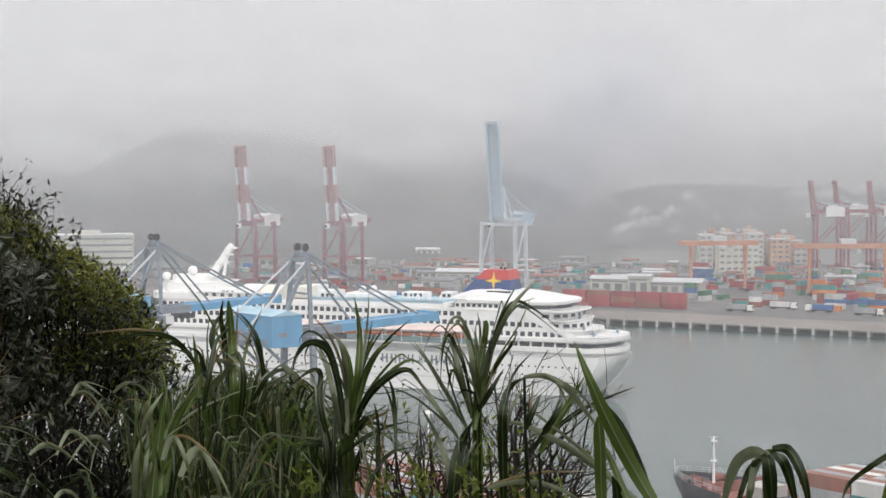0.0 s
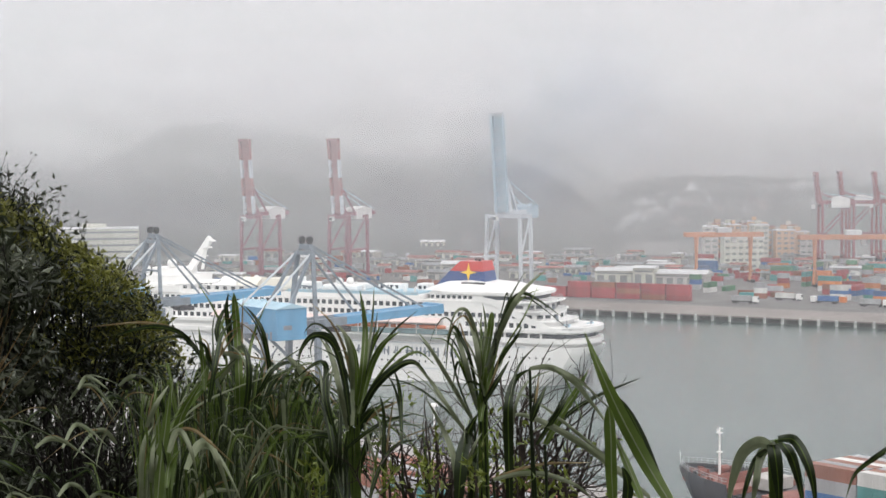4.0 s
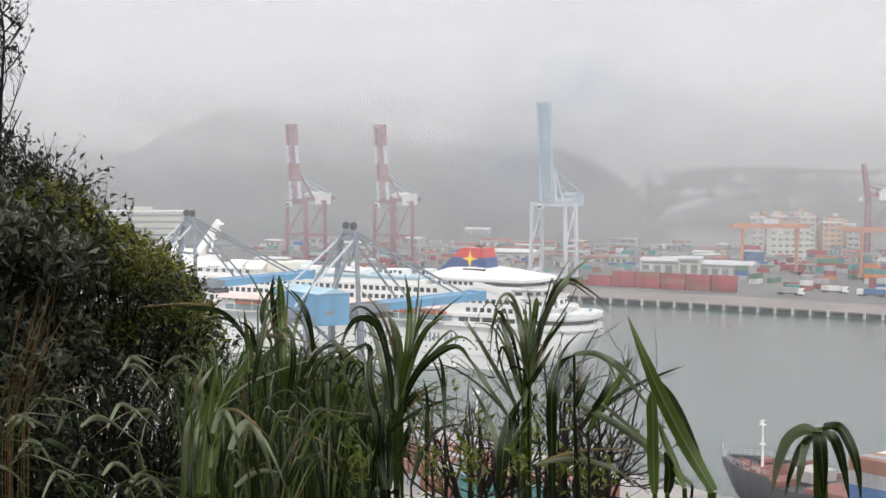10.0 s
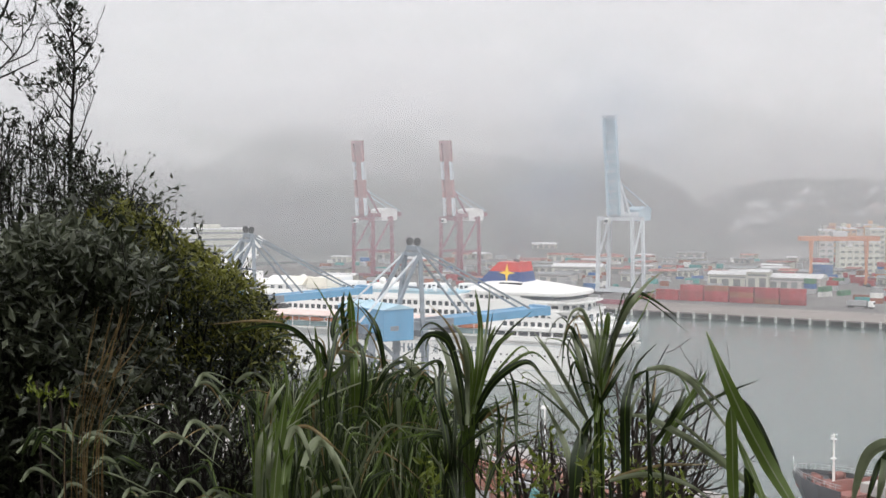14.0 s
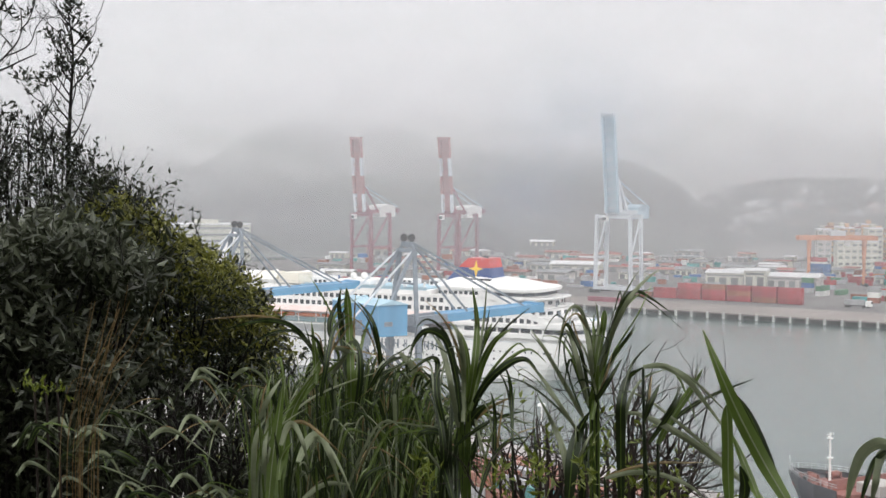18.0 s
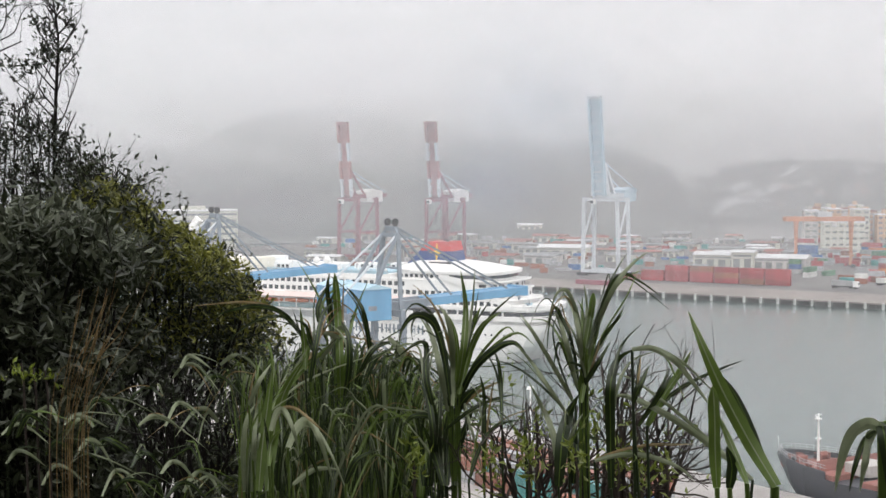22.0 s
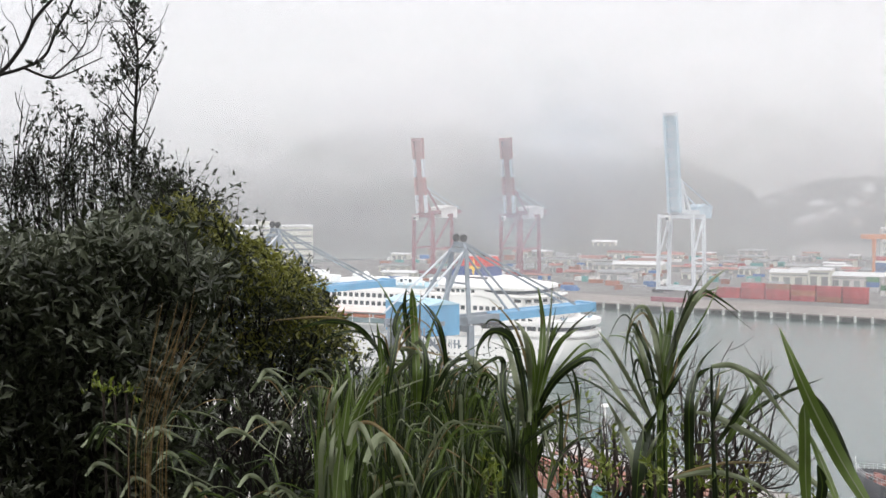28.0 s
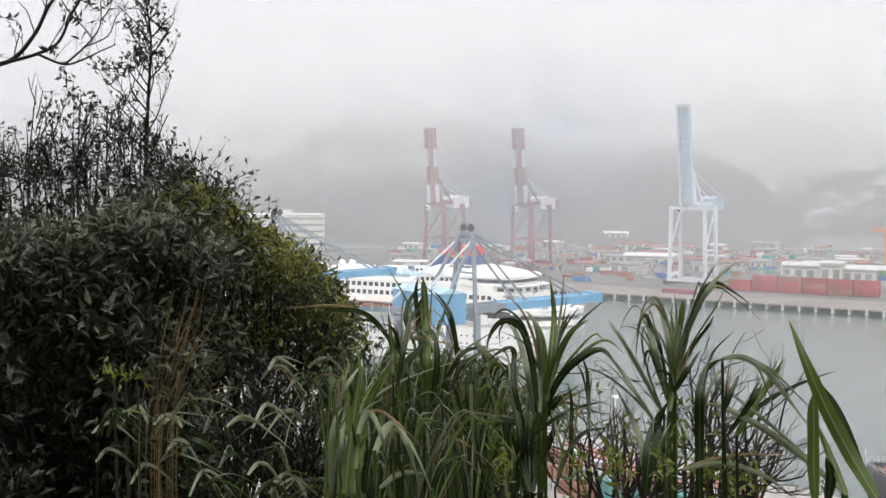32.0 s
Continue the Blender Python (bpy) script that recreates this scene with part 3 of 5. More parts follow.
part("swept_fin", g, WHITE, CRUISE, "white fin sweeping down to the aft deck")
# midship sun deck, pool and forward house
part("sun_deck", Geo().slab([(57, -12.8), (150, -12.8), (150, 12.8), (57, 12.8)], 26.3, 27.6), WHITE, CRUISE)
part("pool_deck", Geo().slab([(60, -11), (108, -11), (108, 11), (60, 11)], 27.61, 28.0), POOL, CRUISE, "blue pool deck")
part("screen_rail", Geo().box(58, 106, 12.5, 12.7, 27.6, 28.6), POOL, CRUISE, "pale blue wind screen")
part("forward_house", Geo().slab(ship_outline(118, 168, 12.6, 7, 2), 26.3, 29.2), WHITE, CRUISE)
bridge = part("bridge", Geo().slab(ship_outline(146, 171.5, 13.9, 6, 2), 26.35, 28.6).slab(ship_outline(148, 169, 11, 6, 2), 29.2, 31.8).slab(ship_outline(152, 166, 7, 4, 2), 31.8, 34.0), WHITE, CRUISE)
part("bridge_glazing", Geo().slab(ship_outline(160, 171.7, 13.3, 6, 2), 27.1, 28.2), GLASS, bridge)
for x, y, z, r in ((167, 5, 33.4, 1.6), (157, 4, 35.6, 1.7), (90.5, 5, 31.0, 1.2), (87.5, 3, 31.0, 1.3), (123, 4, 31.2, 1.1)):
    d = part("dome", Geo().ball((x, y, z), r, 12), WHITE, CRUISE, "", True)
    part("dome_stand", Geo().tube([(x, y, 27.9), (x, y, z - r * 0.6)], 0.6, 0.45, 8), WHITE, d)
for x0, x1, y0, y1, h in ((98.5, 105, 2, 9.5, 2.6), (110, 116.5, -8, 0.5, 3.4), (62, 66, -9, -4, 2.2), (72, 80, -10, -3, 1.8), (136, 143, 1, 11, 2.2)):
    t = part("deck_house", Geo().soft_box(x0, x1, y0, y1, 27.6, 27.6 + h + 0.4, 0.2), WHITE, CRUISE)
    for i in range(int((x1 - x0) / 1.8)):
        part("window", Geo().soft_box(x0 + 0.5 + 1.8 * i, x0 + 1.7 + 1.8 * i, y1 - 0.03, y1 + 0.05, 28.4, 29.5, 0.04), GLASS, t)
g = Geo()
for i in range(22):
    x, y, h = 60 + i * 4.1 + (i * 5 % 3), 10.5 - (i * 7 % 9), 1.0 + (i * 3 % 4) * 0.35
    if i % 3:
        g.soft_box(x, x + 1.1, y, y + 0.9, 27.9, 28.0 + h, 0.08)
    else:
        g.tube([(x, y, 27.9), (x, y, 28.6 + h), (x - 0.5, y, 29.0 + h)], 0.35, 0.45, 8)
tagged(part("deck_vents", g, WHITE, CRUISE, "white vents and lockers on the upper deck"), kind="stuff")
g = Geo()
for i in range(47):
    x = 58 + i * 2.0
    g.beam((x, 12.75, 27.6), (x, 12.75, 28.9), 0.10)
for z in (28.2, 28.9):
    g.beam((58, 12.75, z), (150, 12.75, z), 0.10)
part("deck_rail", g, STEEL, CRUISE, "steel rail along the sun deck")
for z, k in ((12.3, 0.12), (4.2, 0.10)):
    part("rubbing_strake", Geo().box(20, 150, 13.98, 14.0 + k, z - 0.15, z + 0.15), CRANE_WHITE, hull, "pale grey rubbing strake")
part("lift_house", Geo().soft_box(83, 96, -6, 7, 28.0, 29.9, 0.4), WHITE, CRUISE)
for x0, x1, m in ((118.5, 126, CREAM), (127, 134, WHITE)):
    part("awning", Geo().loft([[(x, 12 - 11 * k / 8, 29.2 + 2.6 * math.sin(math.pi * k / 8)) for k in range(9)] + [(x, 1, 29.1), (x, 12, 29.1)] for x in (x0, x1)]), m, CRUISE, "vaulted fabric awning")
part("cream_awning", Geo().slab([(108.5, 2), (117, 2), (117, 12), (108.5, 12)], 28.0, 31.6, inset=0.12), CREAM, CRUISE, "cream fabric awning")
mast = part("mast", Geo().beam((152, 0, 33.5), (143.5, 0, 44.5), 1.6, 2.2).beam((147, 0, 33.5), (145.5, 0, 41), 0.8), WHITE, CRUISE, "white raked radar mast")
for x, z, w in ((148.5, 38.0, 4.2), (146.2, 41.0, 3.4), (144.5, 43.3, 2.4)):
    part("radar", Geo().beam((x - 1.2, -w, z), (x - 1.2, w, z), 0.35).beam((x + 1.5, 0, z + 0.3), (x - 3.0, 0, z + 0.3), 0.5), WHITE, mast)
part("foredeck", Geo().slab([(170, -12), (200, -9), (222, -2.5), (222, 2.5), (200, 9), (170, 12)], 13.6, 14.6), DECK, CRUISE)
# funnel
funnel = part("funnel", Geo().loft([
    [(37.2, -5, 30.3), (56.5, -4.2, 29.3), (56.5, 4.2, 29.3), (37.2, 5, 30.3)],
    [(38.3, -4.8, 35.3), (50.4, -4.0, 35.3), (50.4, 4.0, 35.3), (38.3, 4.8, 35.3)]]), FUN_BLUE, CRUISE, "dark blue raked funnel")
part("funnel_top", Geo().loft([
    [(38.3, -4.81, 35.3), (50.4, -4.01, 35.3), (50.4, 4.01, 35.3), (38.3, 4.81, 35.3)],
    [(39.0, -4.5, 38.4), (47.0, -3.8, 38.4), (47.0, 3.8, 38.4), (39.0, 4.5, 38.4)]]), FUN_RED, funnel, "red funnel top")
part("exhaust_pipe", Geo().tube([(41, 1.5, 38.3), (40.8, 1.5, 39.2)], 0.5).tube([(43.5, -1.5, 38.3), (43.3, -1.5, 39.2)], 0.5), BLACK, funnel)
pts = []
for k in range(8):
    r = 2.9 if k % 2 == 0 else 0.8
    pts.append((43.6 + r * math.sin(k * math.pi / 4), 34.9 + r * math.cos(k * math.pi / 4)))
g = Geo()
g.add([(x, 5.0 - (z - 29) * 0.05, z) for x, z in pts] + [(x, 4.5 - (z - 29) * 0.05, z) for x, z in pts], [tuple(range(8))] + [(i, (i + 1) % 8, 8 + (i + 1) % 8, 8 + i) for i in range(8)])
part("funnel_emblem", g, YELLOW, funnel, "yellow four-pointed emblem")
# windows, one by one
g = Geo().soft_box(-0.75, 0.75, -0.06, 0.06, -0.72, 0.72, 0.05)
pane = g.mesh("window", GLASS)
pane_big = Geo().soft_box(-1.7, 1.7, -0.06, 0.06, -0.7, 0.7, 0.06).mesh("window", GLASS)
for z, l0, l1, step, y, mesh, host in ((24.75, 52, 166, 2.35, 13.5, pane, 8), (22.0, 24, 166, 2.35, 13.6, pane, 6), (19.1, 15, 44, 2.5, 13.6, pane, 4), (19.1, 128, 166, 2.5, 13.6, pane, 4), (15.9, 9, 46, 4.1, 13.2, pane_big, 2), (28.0, 124, 160, 3.2, 12.6, pane, 0)):
    for i in range(int((l1 - l0) / step)):
        w = part("window", mesh, None, deck_obs[host])
        w.location = (l0 + i * step, y, z)
# aft rails and lifeboats in their recess
g = Geo()
for l0, half, z in ((0.5, 14.1, 18.0), (9.2, 13.7, 20.5), (13.2, 13.6, 23.5), (14.2, 13.5, 26.3)):
    line = [(x, y, z) for x, y in ship_outline(l0, 30, half, 0, 7)[6:]]
    for dz in (0.5, 1.05):
        g.tube([(x, y, z + dz) for x, y, _ in line], 0.07, None, 4)
    for x, y, _ in line:
        g.tube([(x, y, z), (x, y, z + 1.05)], 0.05, None, 4)
part("aft_rails", g, STEEL, CRUISE, "thin steel deck rails")
g = Geo()
for i in range(26):
    x, y = 3 + (i % 13) * 0.9 + (i * 7 % 5) * 0.2, -9 + (i * 11 % 19)
    g.soft_box(x, x + 0.7, y, y + 1.6, 18.02, 18.45 + (i % 3) * 0.25, 0.05)
tagged(part("deck_chairs", g, POOL, CRUISE, "scattered sun beds on the aft deck"), kind="stuff")
g = Geo()
for i in range(30):
    x, y, z = 10 + (i % 10) * 0.8, -11 + (i * 13 % 23), (20.5, 23.5, 18.02)[i % 3]
    x += (0, 4, -6)[i % 3]
    g.soft_box(x, x + 0.6, y, y + 0.6, z, z + 0.8 + (i % 4) * 0.2, 0.05)
    g.tube([(x + 0.3, y + 1.0, z), (x + 0.3, y + 1.0, z + 1.9)], 0.06, None, 5)
tagged(part("deck_tables", g, CRANE_STEEL, CRUISE, "dark tables and posts on the aft terraces"), kind="stuff")
part("boat_recess", Geo().box(46, 132, 13.65, 13.75, 15.2, 17.0), DECK, CRUISE, "shaded lifeboat recess")
part("boat_canopy", Geo().loft([[(x, 13.6, 20.6), (x, 16.4, 19.3), (x, 16.4, 19.0), (x, 13.6, 20.2)] for x in (49, 134)]), CANOPY, CRUISE, "pale pinkish canopy over the lifeboats")
for x in range(50, 135, 7):
    part("canopy_post", Geo().beam((x, 16.1, 15.0), (x, 16.1, 19.1), 0.18), WHITE, CRUISE)
part("boat_deck", Geo().box(48, 135, 13.6, 16.2, 14.7, 15.0), WHITE, CRUISE)
boat = Geo()
rr = []
for k in range(9):
    t = k / 8
    w = 1.5 * math.sin(math.pi * min(max(t, 0.06), 0.94)) ** 0.5
    rr.append([(-4.6 + 9.2 * t, w * math.cos(q), 0.2 + 1.25 * math.sin(q) * (0.7 + 0.3 * math.sin(math.pi * t))) for q in (2 * math.pi * j / 10 for j in range(10))])
boat_mesh = boat.loft(rr).mesh("lifeboat", ORANGE, True)
for i in range(8):
    b = part("lifeboat", boat_mesh, None, CRUISE, "orange covered lifeboat")
    b.location = (52 + i * 10.2, 14.5, 17.6)
    b.scale = (1.0, 0.8, 0.62)
    part("davit", Geo().beam((-3, -0.9, 2.3), (-3, 0.2, 2.0), 0.3).beam((3, -0.9, 2.3), (3, 0.2, 2.0), 0.3), WHITE, b)


# ---- quay cranes ----
def quay_crane(name, label, paint, steel, house_mat, boom_up, reach=40.0, beam=26.0, apex=47.5, gauge=16.0, wide=15.0, back=4.0, bands=None, house=(9.0, 23.0, 8.0), hy=-6.0, hx=-0.2, spread=6.2, roof=None, root=10.0, legw=1.5, head=0.58, mastw=1.0):
    """A ship-to-shore crane. Own axes: x along the rails, y out over the water (0 at the waterside legs), z up from the quay."""
    c = thing(name, label, "quay crane")
    h = wide / 2
    for x in (-h, h):
        for y in (0, -gauge):
            lg = part("leg", Geo().beam((x, y, 1.6), (x * 0.92, y, beam), legw, legw * 0.87), steel, c)
            part("bogie", Geo().soft_box(x - 3.2, x + 3.2, y - 0.7, y + 0.7, 0.0, 1.7, 0.15), BLACK, lg)
        part("side_frame", Geo().beam((x * 0.96, 0, beam * 0.45), (x * 0.96, -gauge, beam * 0.45), 1.1).beam((x * 0.97, 0, beam * 0.44), (x * 0.93, -gauge, beam), 0.7), steel, c)
    for y in (0, -gauge):
        part("sill_beam", Geo().beam((-h, y, 2.4), (h, y, 2.4), 1.2, 1.5), steel, c)
        part("portal_beam", Geo().beam((-h, y, beam - 1), (h, y, beam - 1), 1.3, 1.6), steel, c)
    for x in (-3.1, 3.1):
        part("girder", Geo().soft_box(x - 0.7, x + 0.7, -gauge - back, 1.0, beam - 0.2, beam + 2.0, 0.08), steel, c)
    part("walkway", Geo().box(-2.4, 2.4, -gauge - back, 1.0, beam + 0.6, beam + 0.8), steel, c)
    # gantry top frame
    for x in (-spread, spread):
        part("mast_leg", Geo().beam((x, 0.0, beam + 1), (x * head, 0.8, apex - 2), mastw), steel, c)
        part("mast_leg", Geo().beam((x * 0.9, -gauge * 0.6, beam + 2), (x * head, 0.4, apex - 2), mastw * 0.8), steel, c)
        part("back_stay", Geo().beam((x * head, 0.2, apex - 2.2), (x, -gauge - back + 1, beam + 3), 0.42), CRANE_WHITE if roof else CRANE_PALE, c)
        part("mast_tie", Geo().beam((x * head, 0.8, apex - 2), (x * 0.25, 1, apex), 0.6), steel, c)
    part("mast_beam", Geo().beam((-spread * head, 0.6, apex - 2.2), (spread * head, 0.6, apex - 2.2), 0.8, 1.0).beam((-spread * (1 + head) / 2, 0.4, (beam + apex) / 2), (spread * (1 + head) / 2, 0.4, (beam + apex) / 2), 0.5), steel, c)
    part("mast_head", Geo().soft_box(-2.4, 2.4, 0.4, 1.4, apex - 1.2, apex + 0.1, 0.1), steel, c, "sheave frame at the mast head")
    for x in (-1.9, 1.9):
        part("sheave_block", Geo().tube([(x - 0.25, 1, apex + 1.2), (x + 0.25, 1, apex + 1.2)], 1.0, None, 14).soft_box(x - 0.4, x + 0.4, 0.6, 1.4, apex + 0.1, apex + 1.5, 0.08), BLACK, c)
    ly, lx, lz = house
    hz = beam - 1.8 if root else beam - 2.5
    x0, x1, y0, y1, z1 = hx - lx / 2, hx + lx / 2, hy - ly, hy, hz + lz
    hs = part("machinery_house", Geo().soft_box(x0, x1, y0, y1, hz, z1, 0.12), house_mat, c, "boxy sheet-metal machinery house")
    ym = (y0 + y1) / 2
    part("house_roof", Geo().add([(x0 - 0.3, y0 - 0.3, z1), (x1 + 0.3, y0 - 0.3, z1), (x1 + 0.3, y1 + 0.3, z1), (x0 - 0.3, y1 + 0.3, z1), (x0 - 0.3, ym, z1 + 1.3), (x1 + 0.3, ym, z1 + 1.3)],
         [(3, 2, 1, 0), (0, 1, 5, 4), (2, 3, 4, 5), (1, 2, 5), (3, 0, 4)]), roof or house_mat, hs)
    part("roof_vent", Geo().soft_box(hx - 3, hx - 1.6, ym - 0.6, ym + 0.6, z1 + 0.6, z1 + 1.6, 0.08), roof or house_mat, hs)
    part("house_door", Geo().box(x1 - 3.2, x1 - 2.2, y0 - 0.06, y0 + 0.02, hz + 0.2, hz + 2.2), steel, hs)
    part("house_louvre", Geo().box(x1 - 0.02, x1 + 0.06, y0 + 2, y0 + 4.5, hz + 2.6, hz + 3.8), steel, hs)
    cab = part("cab", Geo().soft_box(1.0, 3.4, 3, 5.6, beam - 3.2, beam - 0.6, 0.15), WHITE, c)
    part("cab_glazing", Geo().box(1.2, 3.2, 5.62, 5.66, beam - 2.8, beam - 1.2), GLASS, cab)
    # boom, flat or raised about its hinge at the waterside
    up = radians(84) if boom_up else radians(2.5)
    hinge = Vector((0, 1.2, beam + 0.9))

    def out(x, s, dz):
        return hinge + Vector((x, s * math.cos(up) - dz * math.sin(up), s * math.sin(up) + dz * math.cos(up)))

    seg = 4 if bands else (4 if root else 1)
    for x in (-3.1, 3.1):
        for k in range(seg):
            p, q = reach * k / seg, reach * (k + 1) / seg
            m = bands[k % 2] if bands else (steel if root and k < 1 else paint)
            part("boom_girder", Geo().loft([[out(x - 0.65, s, -1.0), out(x + 0.65, s, -1.0), out(x + 0.65, s, 1.1), out(x - 0.65, s, 1.1)] for s in (p, q)]), m, c)
    g = Geo()
    for k in range(int(reach / 5)):
        g.beam(out(-3, 2.5 + k * 5, 0), out(3, 2.5 + k * 5, 0), 0.7, 0.9)
        g.beam(out(-3, 2.5 + k * 5, 0.6), out(3, 7.0 + k * 5, 0.6), 0.3)
    part("boom_bracing", g, steel if not bands else bands[1], c)
    part("boom_deck", Geo().loft([[out(-2.4, s, 0.75), out(2.4, s, 0.75), out(2.4, s, 0.95), out(-2.4, s, 0.95)] for s in (root or 0.5, reach)]), paint if not bands else bands[1], c)
    part("boom_tip", Geo().loft([[out(-3.8, s, -1.2), out(3.8, s, -1.2), out(3.8, s, 1.4), out(-3.8, s, 1.4)] for s in (reach, reach + 1.6)]), (bands[1] if bands else steel) if boom_up else paint, c)
    if boom_up:
        for x in (-1.9, 1.9):
            part("fore_stay", Geo().beam((x, 1, apex), out(x, reach * 0.55, 1.0), 0.4), steel, c)
    else:
        for s, r in ((reach * 0.42, 0.46), (reach * 0.88, 0.46)):
            for x in (-1.9, 1.9):
                part("fore_stay", Geo().beam((x, 1, apex), out(x * 1.6, s, 1.2), r), steel, c)
        part("trolley", Geo().soft_box(-3.0, 3.0, 8, 13, beam - 1.6, beam - 0.3, 0.1), BLACK, c)
    g = Geo()
    for k in range(7):
        z = 3.5 + k * (beam - 4) / 7
        g.beam((h - 1.0, -gauge + (1.5 if k % 2 else 4.5), z), (h - 1.0, -gauge + (4.5 if k % 2 else 1.5), z + (beam - 4) / 7), 0.5, 0.15)
    part("stair", g, steel, c)
    return c


near_turn = math.degrees(math.atan2(NS.y, NS.x)) - 180
CRANE_1 = quay_crane("quay_crane", "blue quay crane with its boom lowered, travelling along the near quay", CRANE_BLUE, CRANE_STEEL, CRANE_BLUE, False, roof=CRANE_LIGHT)
CRANE_2 = copy_thing(CRANE_1, pose(0, 0, 0))
for c, s in ((CRANE_1, 0), (CRANE_2, 81)):
    tagged(c, group="cranes on the near quay")
    c.matrix_basis = Matrix.Translation(near(s, -1.0)) @ pose(0, 0, 0, 0, 0, near_turn)

# far cranes with raised booms
blue = quay_crane("quay_crane", "tall pale blue quay crane with its boom raised", CRANE_PALE, CRANE_WHITE, CRANE_PALE, True, 49.5, 40, 60, 11, 21, 20, house=(12, 8, 6), hy=-18.0, hx=0.0, spread=4.6, root=0.0, legw=1.7, mastw=1.5)
blue.matrix_basis = Matrix.Translation(spot(98, 926)) @ pose(0, 0, 0, 0, 0, far_turn + 180)
RW = (CRANE_WHITE, CRANE_HAZED)
for a, d in ((-347, 1055), (-192, 1045)):
    r = quay_crane("quay_crane", "red quay crane with a raised red and white boom", CRANE_RED, CRANE_RED, WHITE, True, 42, 36, 54, 18, 15, 14, bands=RW, house=(15, 9, 6), hy=-12.0, hx=0.0, spread=3.4, root=0.0, legw=1.6)
    tagged(r, group="red cranes on the far quay")
    r.matrix_basis = Matrix.Translation(spot(a, d)) @ pose(0, 0, 0, 0, 0, far_turn + 180)
for a, d, k in ((650, 1190, 0.9), (690, 1230, 1.0), (748, 1210, 1.05)):
    r = quay_crane("quay_crane", "dull red quay crane with a white machinery house", CRANE_DULL, CRANE_DULL, WHITE, True, 18, 38, 47, 20, 15, 14, house=(12, 11, 6), hy=-6.0, hx=0.0, spread=3.4, root=0.0)
    tagged(r, group="red cranes in the far yard")
    r.matrix_basis = Matrix.Translation(spot(a, d)) @ pose(0, 0, 0, 0, 0, far_turn + 120)


# ---- container ship at the near quay ----
CARGO = thing("container_ship", "black-hulled container ship with a red deck, moored at the near quay", "container ship", at=Matrix.Translation(near(-124.5, 13.5, -1.5)) @ pose(0, 0, 0, 0, 0, near_turn + 180))
# own axes: x from bow (0) towards the stern is negative, y to port
g = Geo()
rings = []
for x, hw, deck, flare in ((0.6, 0.3, 9.2, 0.3), (-3, 3.0, 9.0, 0.25), (-8, 6.0, 8.6, 0.45), (-15, 8.4, 8.2, 0.7), (-24, 9.6, 7.6, 0.9), (-60, 9.8, 7.4, 1.0), (-118, 9.6, 7.6, 0.9), (-124, 8.0, 8.0, 0.6)):
    side = hull_ring(x, (hw, deck, flare), -9.0 * max(0.0, 1 + x / 20))
    rings.append([(p[0], p[1], p[2]) for p in side] + [(p[0], -p[1], p[2]) for p in side[::-1]])
g.loft(rings)
part("hull", g, HULL_BLACK, CARGO, "black steel hull with rust")
outline = [(-0.5, 0.1), (-3, 2.7), (-8, 5.6), (-15, 8.0), (-24, 9.2), (-24, -9.2), (-15, -8.0), (-8, -5.6), (-3, -2.7), (-0.5, -0.1)]
part("foredeck", Geo().slab([(x, y) for x, y in outline], 7.2, 8.65), DECK_RED, CARGO, "red oxide painted foredeck")
for sgn in (1, -1):
    line = [(-0.3, 0.25), (-3, 2.95), (-8, 5.9), (-15, 8.3), (-22, 9.3)]
    part("bulwark", Geo().loft([[(x, y * sgn - 0.1, z0), (x, y * sgn + 0.1, z0), (x, y * sgn + 0.1, z0 + 1.5), (x, y * sgn - 0.1, z0 + 1.5)] for x, y in line for z0 in (8.45 + x * 0.03,)]), HULL_BLACK, CARGO)
fm = part("foremast", Geo().tube([(-11, 0, 8.4), (-11, 0, 18.6)], 0.3, 0.15, 10), WHITE, CARGO, "white foremast with lamp platforms")
part("mast_platform", Geo().tube([(-11, 0, 13.4), (-11, 0, 13.6)], 0.65, None, 10), WHITE, fm)
part("mast_platform", Geo().tube([(-11, 0, 17.4), (-11, 0, 17.55)], 0.7, None, 10), WHITE, fm)
part("mast_lamp", Geo().tube([(-11, 0.5, 17.5), (-11, 0.5, 18.0)], 0.2, None, 8).beam((-11, -1, 18.3), (-11, 1, 18.3), 0.12), WHITE, fm)
for y in (-3.2, 3.2):
    w = part("windlass", Geo().tube([(-9, y - 1, 9.5), (-9, y + 1, 9.5)], 0.75, None, 12).soft_box(-10, -8, y - 1.4, y - 1.1, 8.6, 10.0, 0.08).soft_box(-10, -8, y + 1.1, y + 1.4, 8.6, 10.0, 0.08), DECK_RED, CARGO, "red anchor windlass")
    part("chain_drum", Geo().tube([(-9, y + 1.4, 9.5), (-9, y + 2.0, 9.5)], 0.55, None, 10), BLACK, w)
for x, y in ((-4, 1.2), (-4, -1.2), (-7, 3.6), (-7, -3.6), (-14, 6.2), (-14, -6.2), (-18, 7.0), (-18, -7.0)):
    part("bollard", Geo().tube([(x, y, 8.5), (x, y, 9.5)], 0.3, 0.36, 8).tube([(x - 0.9, y, 8.5), (x - 0.9, y, 9.5)], 0.3, 0.36, 8), DECK_RED, CARGO)
part("breakwater", Geo().beam((-19, -8.4, 9.6), (-19, 8.4, 9.6), 0.25, 2.4), DECK_RED, CARGO)
part("hatch_house", Geo().soft_box(-28, -21.5, -3.5, 3.5, 8.2, 10.6, 0.15), HOUSE_WALL, CARGO, "grey deck house")
part("flagstaff", Geo().tube([(0.2, 0, 9.4), (0.5, 0, 12.4)], 0.07, 0.04, 6), WHITE, CARGO)
g = Geo()
